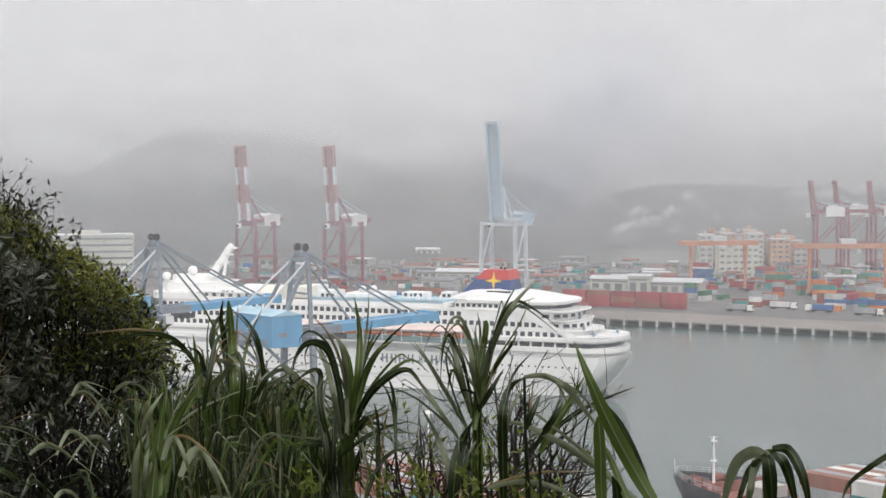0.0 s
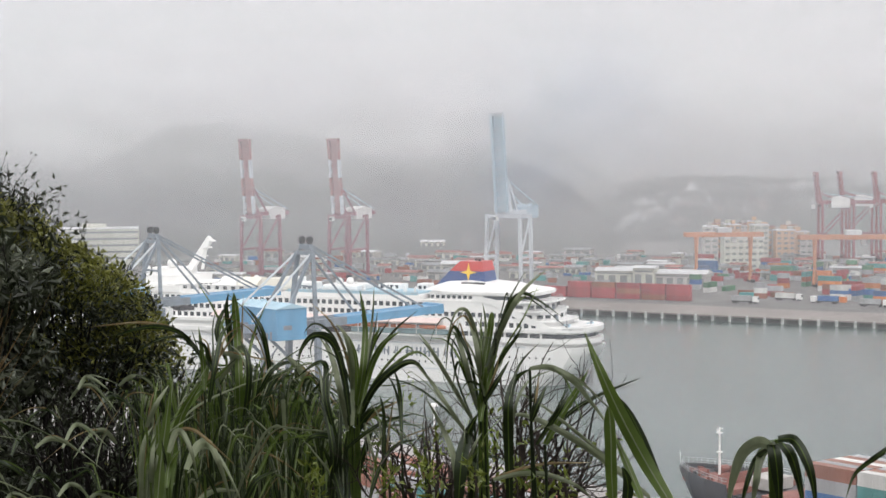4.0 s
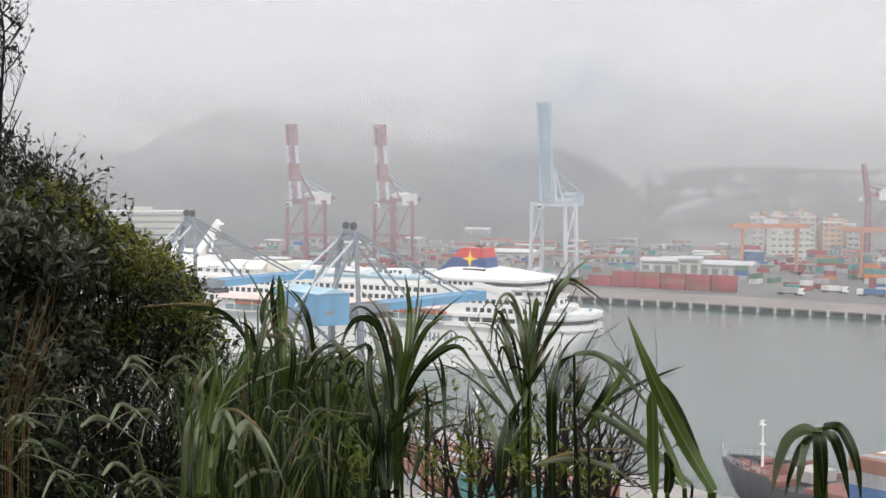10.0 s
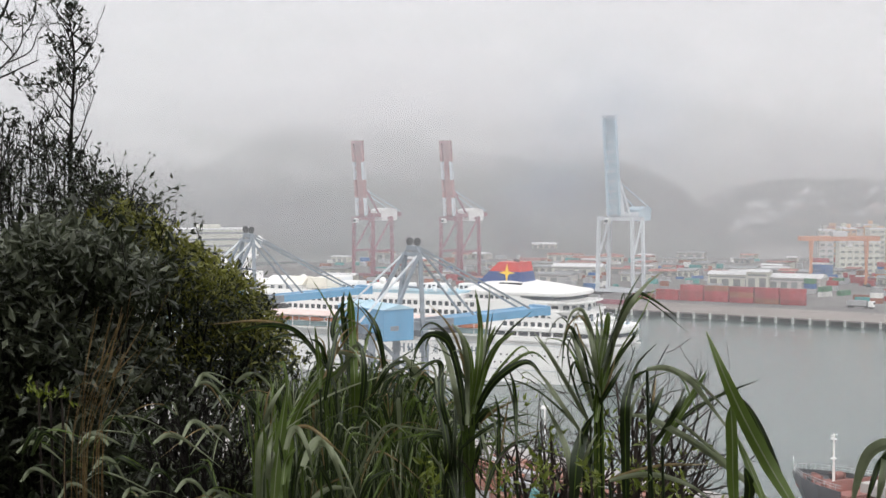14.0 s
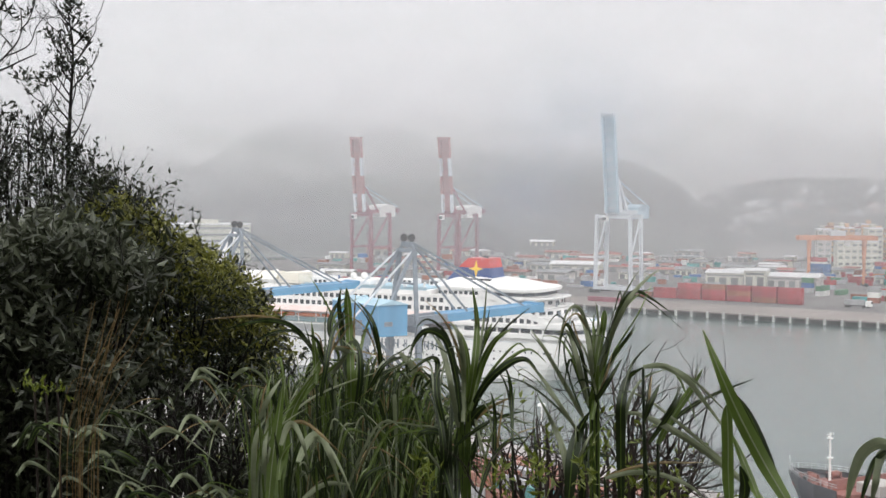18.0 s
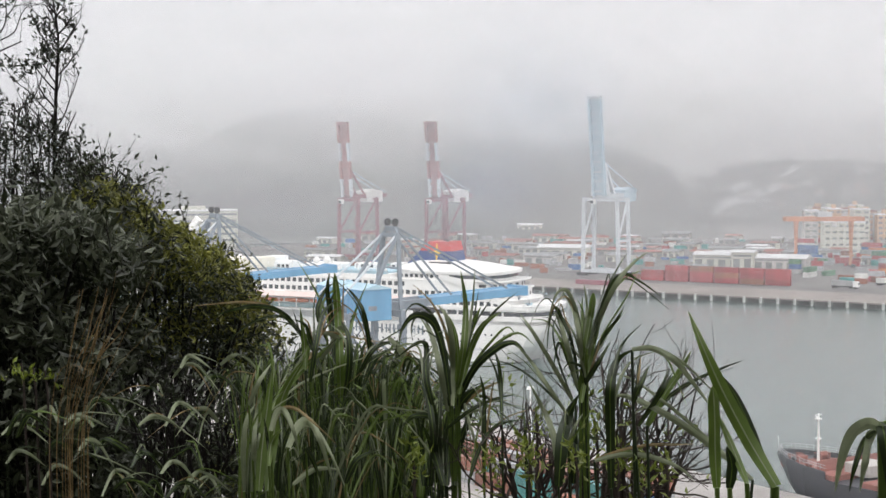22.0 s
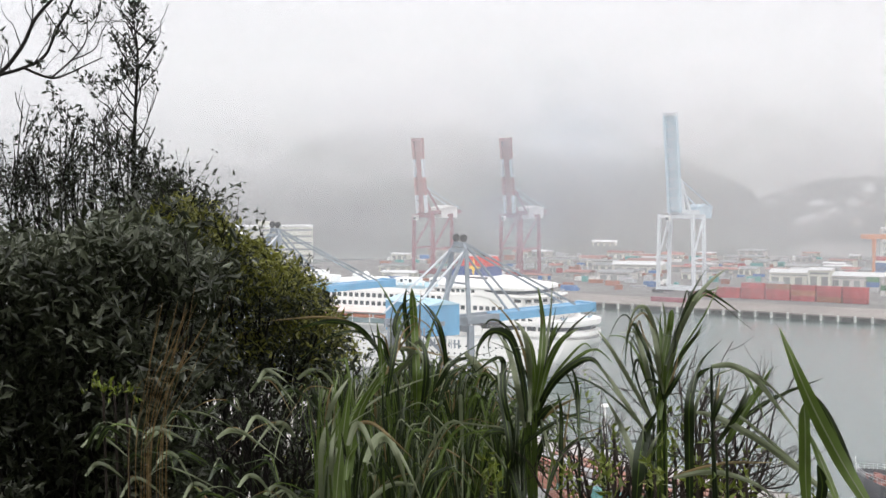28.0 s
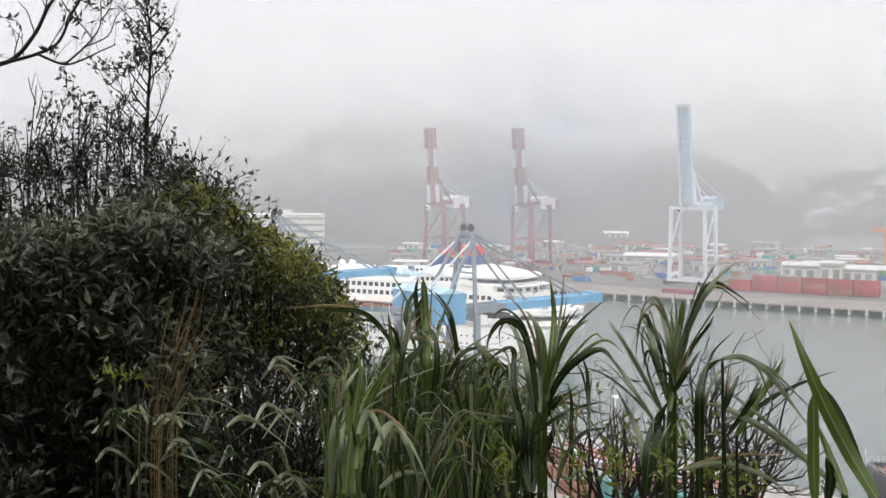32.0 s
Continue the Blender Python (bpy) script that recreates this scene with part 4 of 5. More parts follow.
for sgn in (1, -1):
    line = [(-0.6, 0.2), (-3, 2.8), (-8, 5.7), (-15, 8.1), (-22, 9.1)]
    for dz in (0.6, 1.1):
        g.tube([(x, y * sgn, 9.95 + dz + x * 0.03) for x, y in line], 0.06, None, 4)
    for (x0, y0), (x1, y1) in zip(line, line[1:]):
        for k in range(4):
            x, y = x0 + (x1 - x0) * k / 4, y0 + (y1 - y0) * k / 4
            g.tube([(x, y * sgn, 9.9 + x * 0.03), (x, y * sgn, 11.05 + x * 0.03)], 0.05, None, 4)
part("bow_rail", g, STEEL, CARGO, "thin steel rail round the bow")
part("hatch_cover", Geo().soft_box(-118, -31, -9.0, 9.0, 7.3, 8.6, 0.1), DECK_RED, CARGO)


def box_geo(l=6.06, w=2.44, h=2.59):
    """A shipping container with corner posts, rails and ribbed sides."""
    g = Geo()
    g.box(-l / 2 + 0.05, l / 2 - 0.05, -w / 2 + 0.05, w / 2 - 0.05, 0.1, h - 0.04)
    for x in (-l / 2, l / 2 - 0.16):
        for y in (-w / 2, w / 2 - 0.16):
            g.box(x, x + 0.16, y, y + 0.16, 0, h)
    for z in (0, h - 0.14):
        for y in (-w / 2, w / 2 - 0.12):
            g.box(-l / 2 + 0.16, l / 2 - 0.16, y, y + 0.12, z, z + 0.14)
    for k in range(int(l / 0.75)):
        x = -l / 2 + 0.45 + k * 0.75
        for y in (-w / 2 + 0.01, w / 2 - 0.05):
            g.box(x, x + 0.3, y, y + 0.04, 0.16, h - 0.16)
    return g


BOX20 = [box_geo().mesh("container", m) for m in BOX_COLS]
BOX40 = [box_geo(12.19).mesh("container", m) for m in BOX_COLS]
COL_NAMES = ("red", "teal", "blue", "grey", "rust brown", "white", "green", "orange")


def container(k, m, long=False, group="", where="stacked in the yard"):
    ob = part("container", (BOX40 if long else BOX20)[k], None)
    ob.matrix_basis = m
    return tagged(ob, f"{COL_NAMES[k]} steel shipping container {where}", "container", group)


base = CARGO.matrix_basis
for i in range(4):
    for j in range(7):
        for k in range(3):
            if k == 2 and (i * 5 + j * 3) % 7 == 0:
                continue
            c = ((2, 4, 2, 2), (3, 1, 3, 1), (4, 3, 4, 5))[k][(i + j) % 4]
            container(c, base @ pose(-48 - i * 12.6, -7.5 + j * 2.5, 8.62 + k * 2.6), True, "containers on the moored ship", "stacked on the moored ship")
near_face = near_turn
for s in range(8):
    for w in range(6):
        for k in range(2 if w < 3 else 1 + (s * 3 + w) % 2):
            col = ((2, 3, 2)[(s + w) % 3], (4, 3, 4)[(s * 2 + w) % 3])[k] if w < 3 else (1, 4, 3, 4, 4, 3, 1)[(s * 2 + w * 3 + k) % 7]
            container(col, Matrix.Translation(near(-38 - s * 12.9, -25 - w * 3.6, 2.5 + k * 2.6)) @ pose(0, 0, 0, 0, 0, near_face), True, "containers on the near quay", "standing on the near quay")
post = thing("lamp_post", "tall white lamp post on the near quay", "lamp post", at=Matrix.Translation(spot(-26, 388)))
part("pole", Geo().tube([(0, 0, 0), (0, 0, 16.5)], 0.28, 0.16, 10), WHITE, post)
part("lamp_ring", Geo().tube([(0, 0, 16.4), (0, 0, 17.0)], 0.9, 0.7, 12), WHITE, post)

# ---- far shore ----
# long red stack behind the apron
p0, p1 = spot(128, 909), spot(430, 872)
run = p1 - p0
red_turn = math.degrees(math.atan2(run.y, run.x))
for i in range(7):
    for k in range(3):
        if (i, k) in ((0, 2), (0, 1), (1, 2)):
            continue
        container(0 if (i + k) % 5 else 4, Matrix.Translation(p0.lerp(p1, (i + 0.5) / 7) + Vector((0, 0, 2.6 * k))) @ pose(0, 0, 0, 0, 0, red_turn), True, "long red container wall")
part("spreader", Geo().soft_box(-9, 9, -1.4, 1.4, 0, 2.2, 0.15), CRANE_RED, thing("crane_spreader", "red steel crane spreader lying on the quay", "spreader", at=Matrix.Translation(spot(85, 872)) @ pose(0, 0, 0, 0, 0, far_turn)))


def shed(a, d, w, dep, h, roof, wall, label, turn=0.0, doors=4, z=2.2):
    """A long low building with a shallow roof, doors and window band."""
    t = thing("warehouse", label, "warehouse", "port buildings", at=Matrix.Translation(spot(a, d, z)) @ pose(0, 0, 0, 0, 0, far_turn + turn))
    wl_ = part("wall", Geo().box(-w / 2, w / 2, 0, dep, 0, h), wall, t)
    part("roof", Geo().add([(-w / 2 - 0.6, -0.8, h), (w / 2 + 0.6, -0.8, h), (w / 2 + 0.6, dep + 0.8, h), (-w / 2 - 0.6, dep + 0.8, h), (-w / 2 - 0.6, dep / 2, h + dep * 0.12), (w / 2 + 0.6, dep / 2, h + dep * 0.12)],
         [(3, 2, 1, 0), (0, 1, 5, 4), (2, 3, 4, 5), (1, 2, 5), (3, 0, 4)]), roof, t)
    for i in range(doors):
        x = -w / 2 + w * (i + 0.5) / doors
        part("door", Geo().box(x - w / doors * 0.3, x + w / doors * 0.3, -0.12, 0.02, 0.1, h * 0.62), ROOF_GREY, wl_)
    part("window_band", Geo().box(-w / 2 + 1, w / 2 - 1, -0.1, 0.02, h * 0.74, h * 0.86), ROOF_GREY, wl_)
    return t


def block(a, d, w, dep, h, z, wall, roof, label, turn=0.0, floors=None, name="house", group="houses on the far slope"):
    """A block of flats or house: floors with window rows, parapet and roof hut."""
    t = thing(name, label, "building", group, at=Matrix.Translation(spot(a, d, z)) @ pose(0, 0, 0, 0, 0, turn))
    wl_ = part("wall", Geo().box(-w / 2, w / 2, 0, dep, -4, h), wall, t)
    part("roof", Geo().box(-w / 2 - 0.3, w / 2 + 0.3, -0.3, dep + 0.3, h, h + 0.7), roof, t)
    part("roof_hut", Geo().box(-w * 0.2, w * 0.1, dep * 0.3, dep * 0.7, h + 0.7, h + 3.2), wall, t)
    floors = floors or max(1, int(h / 3.3))
    for k in range(floors):
        zz = h * (k + 0.5) / floors
        if w > 30:
            part("window_band", Geo().box(-w / 2 + 0.8, w / 2 - 0.8, -0.1, 0.02, zz - 0.7, zz + 0.7), ROOF_GREY, wl_)
        else:
            n = max(2, int(w / 4))
            for i in range(n):
                x = -w / 2 + w * (i + 0.5) / n
                part("window", Geo().box(x - w / n * 0.3, x + w / n * 0.3, -0.1, 0.02, zz - 0.7, zz + 0.7), ROOF_GREY, wl_)
    return t


# the pale block at the head of the basin
block(-612, 1240, 54, 24, 22.0, 2.2, PALE_WALL, ROOF_PALE, "long pale cream harbour building with window bands", 12, 5, "harbour_building", "harbour buildings")
shed(300, 1000, 26, 14, 6.5, ROOF_PALE, PALE_WALL, "small white-roofed port shed", 12)
shed(345, 985, 12, 10, 9, ROOF_PALE, PALE_WALL, "tall white port shed", 12, 2)
shed(400, 985, 34, 16, 6.0, ROOF_PALE, HOUSE_WALL, "long grey port shed with a pale roof", 12, 6)
shed(30, 1090, 30, 14, 5, ROOF_PALE, PALE_WALL, "low white-roofed storage shed", 20)
shed(-28, 1250, 16, 10, 3, ROOF_PALE, PALE_WALL, "white-roofed shed below the hill", 25, 4, 10)
for i in range(120):
    a = rng.uniform(-420, 480) if i < 70 else rng.uniform(480, 1050)
    d = rng.uniform(1010, 1270)
    if 200 < a < 450 and d < 1040:
        d += 60
    shed(a, d, rng.uniform(5, 20), rng.uniform(5, 11), rng.uniform(2.2, 4.6), (ROOF_PALE, ROOF_RED, ROOF_GREY, ROOF_GREY, ROOF_RED)[int(rng.integers(5))], (HOUSE_WALL, PALE_WALL)[int(rng.integers(2))], "low port shed with a metal roof", rng.uniform(-8, 25), 3)
# container yard
for i in range(90):
    a, d = rng.uniform(430, 900), rng.uniform(905, 1150)
    d -= (a - 440) * 0.13
    for k in range(int(rng.integers(1, 4))):
        container(int(rng.integers(8)), Matrix.Translation(spot(a, d, 2.2 + 2.6 * k)) @ pose(0, 0, 0, 0, 0, far_turn + (0 if i % 5 else 90)), i % 3 > 0, "containers in the far yard")
g = Geo()
for i in range(330):
    a, d = rng.uniform(-430, 900), rng.uniform(945, 1265)
    if a > 100 and d < 1000:
        d += 70
    p, q = spot(a, d, 2.2), far_turn + rng.uniform(-6, 30)
    l, h, k = rng.uniform(2, 9), rng.uniform(1.2, 3.4), len(g.v)
    m = Matrix.Translation(p) @ pose(0, 0, 0, 0, 0, q)
    g.add([m @ Vector((x * l / 2, y * 1.25, z * h)) for z in (0, 1) for x, y in ((-1, -1), (1, -1), (1, 1), (-1, 1))], [(3, 2, 1, 0), (4, 5, 6, 7), (0, 1, 5, 4), (1, 2, 6, 5), (2, 3, 7, 6), (3, 0, 4, 7)], int(rng.choice((0, 3, 4, 1, 3, 2, 5, 3, 4, 3))))
tagged(part("yard_clutter", g.mesh("yard_clutter", BOX_COLS), None), "far clutter of containers, vehicles and crates in the yard", "clutter", "", "stuff")


def yard_crane(a, d, span, high, turn, label):
    """An orange rail-mounted yard crane."""
    t = thing("yard_crane", label, "gantry crane", "orange yard cranes", at=Matrix.Translation(spot(a, d, 2.2)) @ pose(0, 0, 0, 0, 0, turn))
    for y in (-3.5, 3.5):
        part("girder", Geo().soft_box(-span * 0.72, span * 0.72, y - 0.8, y + 0.8, high, high + 2.4, 0.1), CRANE_ORANGE, t)
    for x in (-span / 2, span / 2):
        for y in (-3.5, 3.5):
            part("leg", Geo().beam((x + (1.6 if y > 0 else -1.6), y * 1.8, 1.2), (x, y, high), 1.2), CRANE_ORANGE, t)
        part("bogie", Geo().soft_box(x - 1, x + 1, -9, 9, 0, 1.5, 0.1), BLACK, t)
        part("tie_beam", Geo().beam((x, -6, high * 0.25), (x, 6, high * 0.25), 0.9), CRANE_ORANGE, t)
    tr = part("trolley", Geo().soft_box(-4, 4, -4, 4, high + 2.4, high + 5, 0.15), ROOF_PALE, t, "pale trolley house")
    part("cab", Geo().soft_box(4.5, 7, -1.5, 1.5, high - 3, high - 0.4, 0.15), WHITE, tr)
    return t


yard_crane(484, 1010, 30, 25, 2, "orange rail-mounted yard crane over the containers")
yard_crane(705, 985, 40, 25, -2, "orange rail-mounted yard crane over the containers")
# buildings among and behind the yard
block(520, 1120, 25, 10, 19, 2.2, PALE_WALL, ROOF_PALE, "cream block in the port yard", 5, 5, "port_building", "port buildings")
for i in range(13):
    a, d, w = 468 + i * 13.5 + rng.uniform(-5, 5), 1205 + (i * 37 % 55), rng.uniform(6, 13)
    h = 27.5 - rng.uniform(0, 7) - abs(i - 5) * 0.8
    block(a, d, w, 9, h, 2.2, (HOUSE_WALL, WARM_WALL, PALE_WALL, WARM_WALL)[i % 4], (ROOF_PALE, ROOF_RED, ROOF_PALE)[i % 3], ("grey block of flats behind the yard", "apricot-coloured block of flats behind the yard", "pale block of flats behind the yard", "apricot-coloured block of flats behind the yard")[i % 4], rng.uniform(-12, 12), None, "port_building", "buildings behind the yard")
# houses on the slopes
def slope_point(a, e):
    """Where the line of bearing a and dip e meets the slope with the houses."""
    top = EYE - 1800 * math.tan(ridge_at(HOUSE_SLOPE, a) / FAR)
    for k in range(60):
        t = 0.02 + 0.88 * k / 59
        d = 1480 + 320 * 1.12 * t
        z = 2 + (top - 2) * math.sin(t * math.pi / 2) ** 0.9
        if EYE - d * e / FAR <= z:
            break
    return d - 6, z - 1.0


for i in range(36):
    a, e = (rng.uniform(235, 470), rng.uniform(48, 138)) if i < 18 else (rng.uniform(440, 900), rng.uniform(50, 110))
    d, z = slope_point(a, e)
    white = i % 3 == 0
    block(a, d, rng.uniform(5, 11), rng.uniform(6, 10), rng.uniform(2.5, 5), z, ROOF_PALE if white else HOUSE_WALL, (ROOF_PALE, ROOF_GREY, ROOF_RED)[i % 3], "small pale house on the misty slope", rng.uniform(-25, 25))
for a, e, w, h in ((348, 92, 19, 5), (337, 118, 24, 4), (240, 76, 10, 6), (266, 95, 14, 7), (291, 67, 12, 4), (405, 92, 13, 6), (430, 70, 15, 4), (620, 62, 22, 6), (672, 64, 13, 6), (735, 55, 28, 6), (372, 106, 12, 4)):
    d, z = slope_point(a, e)
    block(a, d, w, 10, h, z, ROOF_PALE, ROOF_PALE, "bright white building on the misty slope", 0)
for a, e, d, w, h in ((-130, 34, 1530, 34, 7), (-690, 50, 1500, 14, 5), (-770, -12, 1560, 26, 5), (130, 28, 1520, 14, 5)):
    block(a, d, w, 10, h, EYE - d * e / FAR - h / 2, PALE_WALL, ROOF_PALE, "pale building on the wooded hillside", 0)


def truck(a, d, turn, col):
    t = thing("truck", "white port truck with a trailer standing on the quay", "truck", "trucks on the far quay", at=Matrix.Translation(spot(a, d)) @ pose(0, 0, 0, 0, 0, far_turn + turn))
    c = part("cab", Geo().soft_box(4.6, 7.2, -1.25, 1.25, 0.7, 3.4, 0.2), WHITE, t)
    part("windscreen", Geo().box(7.18, 7.24, -1.0, 1.0, 2.0, 3.0), GLASS, c)
    part("chassis", Geo().soft_box(-6, 4.6, -1.1, 1.1, 0.8, 1.2, 0.05), BLACK, t)
    part("load", box_geo(9.5, 2.4, 2.4).mesh("load", col), None, t).location = (-1.2, 0, 1.25)
    for x in (-5, -3.6, 3.4, 5.8):
        for y in (-1.1, 1.1):
            part("wheel", Geo().tube([(x, y - 0.15, 0.5), (x, y + 0.15, 0.5)], 0.5, None, 12), RUBBER, t)
    return t


for a, d, turn, k in ((595, 880, 0, 5), (740, 850, 4, 3), (660, 865, 180, 2), (520, 862, 0, 3)):
    truck(a, d, turn, BOX_COLS[k])

# ---- foreground: shrubs and reeds on the hillside ----
def leaf_cloud(pts, size, spread, gen, slim=0.36, up=0.3):
    """Many folded leaves at the given points, each four triangles."""
    n = len(pts)
    d = gen.normal(size=(n, 3)) + [0, 0, up]
    d /= np.linalg.norm(d, axis=1, keepdims=True)
    s = np.cross(d, gen.normal(size=(n, 3)))
    s /= np.linalg.norm(s, axis=1, keepdims=True)
    u = np.cross(d, s)
    k = (size * (1 + spread * gen.uniform(-1, 1, n)))[:, None]
    base, mid, tip = pts, pts + d * k * 0.5 - u * k * 0.06, pts + d * k - u * k * 0.16
    left, right = pts + d * k * 0.45 + s * k * slim / 2 + u * k * 0.05, pts + d * k * 0.45 - s * k * slim / 2 + u * k * 0.05
    v = np.stack([base, left, tip, right, mid], 1).reshape(-1, 3)
    g = Geo()
    g.v = [tuple(p) for p in v.tolist()]
    for i in range(n):
        q = 5 * i
        g.f += [(q, q + 4, q + 1), (q + 1, q + 4, q + 2), (q, q + 3, q + 4), (q + 3, q + 2, q + 4)]
    g.m = [0] * len(g.f)
    return g


def grow(g, p, d, length, r, depth, gen, tips, bend=0.35, fork=(2, 3), shrink=0.68, lift=0.15):
    """A branch that bends and forks; the ends are kept in tips."""
    pts, q, d = [p], Vector(p), Vector(d).normalized()
    steps = 4
    for _ in range(steps):
        d = (d + Vector(gen.normal(size=3)) * bend * 0.35 + Vector((0, 0, lift * 0.3))).normalized()
        q = q + d * length / steps
        pts.append(q.copy())
    g.tube(pts, r, r * 0.62, 5 if depth > 1 else 4)
    tips.append((pts[2], d.copy(), depth))
    if depth == 0:
        tips.append((q, d.copy(), -1))
        return
    for _ in range(int(gen.integers(fork[0], fork[1] + 1))):
        e = (d + Vector(gen.normal(size=3)) * bend * 1.6).normalized()
        k = 2 + int(gen.integers(0, 3))
        grow(g, pts[k], e, length * shrink * gen.uniform(0.8, 1.2), r * 0.58, depth - 1, gen, tips, bend, fork, shrink, lift)


def skyline(rows, a):
    return float(np.interp(a, [r[0] for r in rows], [r[1] for r in rows]))


def shrub(label, rows, d0, d1, lobes, per, size, mats, gen, foot, slim=0.36, radius=(0.12, 0.26), low=560.0, sun_top=0.25, fade=420.0, shoots=0.5):
    """A shrub of many leafy lobes under a skyline of bearings and dips; leaf colour paints lit lobe tops and shade
    below.
    """
    t = thing("evergreen_shrub", label, "shrub")
    a0, a1 = rows[0][0], rows[-1][0]
    dm = (d0 + d1) / 2
    g, tips = Geo(), []
    root = sight((a0 + a1) / 2, 800, dm)
    root.z -= 0.7
    groups = [[] for _ in mats]
    for k in range(lobes):
        a = a0 + (a1 - a0) * ((k * 0.618034 + gen.uniform(0, 0.05)) % 1.0)
        r, d = gen.uniform(*radius), gen.uniform(d0, d1)
        wide = r / d * FAR
        top = skyline(rows, a) + wide * 0.75
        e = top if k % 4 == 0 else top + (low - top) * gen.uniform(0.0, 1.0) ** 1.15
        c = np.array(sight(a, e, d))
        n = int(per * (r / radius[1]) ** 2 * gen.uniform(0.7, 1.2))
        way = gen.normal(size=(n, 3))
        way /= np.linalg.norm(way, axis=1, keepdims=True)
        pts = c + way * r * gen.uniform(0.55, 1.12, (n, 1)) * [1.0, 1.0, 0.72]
        # light painted by leaf colour: paler facing up, darker lower down the shrub
        top_lit = way[:, 2] * 0.55 + gen.normal(size=n) * 0.25 + gen.normal() * 0.22 - (e - top) / fade + sun_top
        pick = np.where(top_lit < 0.3, 0, 1)
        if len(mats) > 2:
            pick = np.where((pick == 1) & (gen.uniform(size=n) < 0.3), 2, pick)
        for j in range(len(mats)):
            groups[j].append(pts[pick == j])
        if k % 3 == 0:
            p, q = root + Vector(gen.uniform(-0.4, 0.4, 3)), Vector(c)
            g.tube(bend([p, p.lerp(q, 0.55) + Vector(gen.normal(size=3)) * 0.06, q]), 0.016, 0.006, 5)
        if k % 4 == 0 and gen.uniform() < shoots:
            for _ in range(foot):
                grow(g, Vector(c), (gen.normal() * 0.6, gen.normal() * 0.5, 0.9), r * 1.15, 0.0045, 1, gen, tips, 0.4)
    part("branch_work", g, BARK, t)
    groups[0] += [np.array(p)[None, :] + gen.normal(size=(3, 3)) * 0.02 for p, _, depth in tips if depth <= 0]
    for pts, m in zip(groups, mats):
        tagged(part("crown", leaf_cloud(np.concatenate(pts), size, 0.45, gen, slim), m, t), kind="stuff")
    return t


gen = np.random.default_rng(11)
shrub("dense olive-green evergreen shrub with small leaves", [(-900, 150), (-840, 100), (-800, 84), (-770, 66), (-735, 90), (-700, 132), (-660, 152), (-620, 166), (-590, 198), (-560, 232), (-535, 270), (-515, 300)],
      11.0, 12.4, 300, 190, 0.044, [LEAF_DARK, LEAF_OLIVE_LIT], gen, 2, 0.40, (0.12, 0.25), 430.0, 0.42, 460.0, 0.3)
shrub("dark broad-leaved shrub with grey-green leaves coloured paler as if skylit", [(-1200, 150), (-1120, 150), (-1060, 135), (-1000, 145), (-930, 120), (-880, 95), (-840, 105), (-800, 130), (-740, 190)],
      9.8, 11.6, 360, 150, 0.072, [LEAF_DARK, LEAF_GREY_LIT], gen, 1, 0.38, (0.14, 0.28), 680.0, 0.34, 900.0, 0.3)
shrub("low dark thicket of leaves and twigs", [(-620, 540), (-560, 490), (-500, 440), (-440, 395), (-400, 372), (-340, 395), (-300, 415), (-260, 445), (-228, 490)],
      8.6, 10.2, 250, 120, 0.044, [LEAF_DARK, LEAF_OLIVE_LIT], gen, 1, 0.3, (0.10, 0.22), 740.0, -0.30, 900.0, 0.25)
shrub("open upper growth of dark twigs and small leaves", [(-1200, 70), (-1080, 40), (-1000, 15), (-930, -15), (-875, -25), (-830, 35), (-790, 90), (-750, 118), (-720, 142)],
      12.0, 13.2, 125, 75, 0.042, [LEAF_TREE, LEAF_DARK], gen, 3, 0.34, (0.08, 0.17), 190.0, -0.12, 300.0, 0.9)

# upright twiggy tree above the shrubs
tree = thing("small_tree", "thin upright tree with dark twigs and sparse leaves", "tree")
g, tips = Geo(), []
stem = [sight(-860, 300, 13), sight(-860, 60, 13), sight(-855, -75, 13), sight(-850, -175, 13), sight(-860, -250, 13)]
g.tube(bend(stem), 0.021, 0.004, 7)
for k in range(22):
    t = 0.30 + 0.68 * k / 22
    i = min(3, int(t * 4))
    p = stem[i].lerp(stem[i + 1], t * 4 - i)
    side = 1 if k % 3 == 0 else -1
    reach = (0.34 - 0.24 * t) * gen.uniform(0.6, 1.4)
    grow(g, p, (side * 0.6 + gen.normal() * 0.25, gen.normal() * 0.4, 0.8), reach, 0.007, 2, gen, tips, 0.35, (1, 3), 0.72, 0.4)
for a, e0, e1 in ((-1010, 260, 40), (-960, 260, -50), (-1045, 250, -95), (-925, 260, -60), (-1060, 260, 0), (-1100, 260, 10), (-1020, 240, -30), (-905, 250, -70), (-835, 240, 25), (-800, 240, 75), (-1140, 240, 0), (-775, 230, 85), (-985, 260, -10), (-890, 260, -30), (-1040, 260, 20), (-970, 250, -80), (-850, 240, 10), (-815, 230, 55), (-1120, 250, 30), (-745, 240, 110), (-785, 260, 62)):
    p, q = sight(a + gen.uniform(-15, 15), e0, 12.6), sight(a, e1, 12.8)
    mid = p.lerp(q, 0.5) + Vector((gen.uniform(-0.08, 0.08), 0, 0))
    g.tube(bend([p, mid, q]), 0.011, 0.003, 5)
    for k in range(9):
        s = p.lerp(q, 0.35 + 0.62 * k / 9)
        grow(g, s, (gen.normal() * 0.45, gen.normal() * 0.4, 1.0), 0.20, 0.005, 1, gen, tips, 0.3, (1, 3), 0.7, 0.5)
part("trunk", g, BARK, tree)
pts = []
for p, d, k in tips:
    if k <= 0 and noise.noise(p * 4.0) > -0.02 and gen.uniform() < 0.8:
        for _ in range(int(gen.integers(3, 8))):
            pts.append(tuple(p + Vector(gen.normal(size=3)) * 0.022))
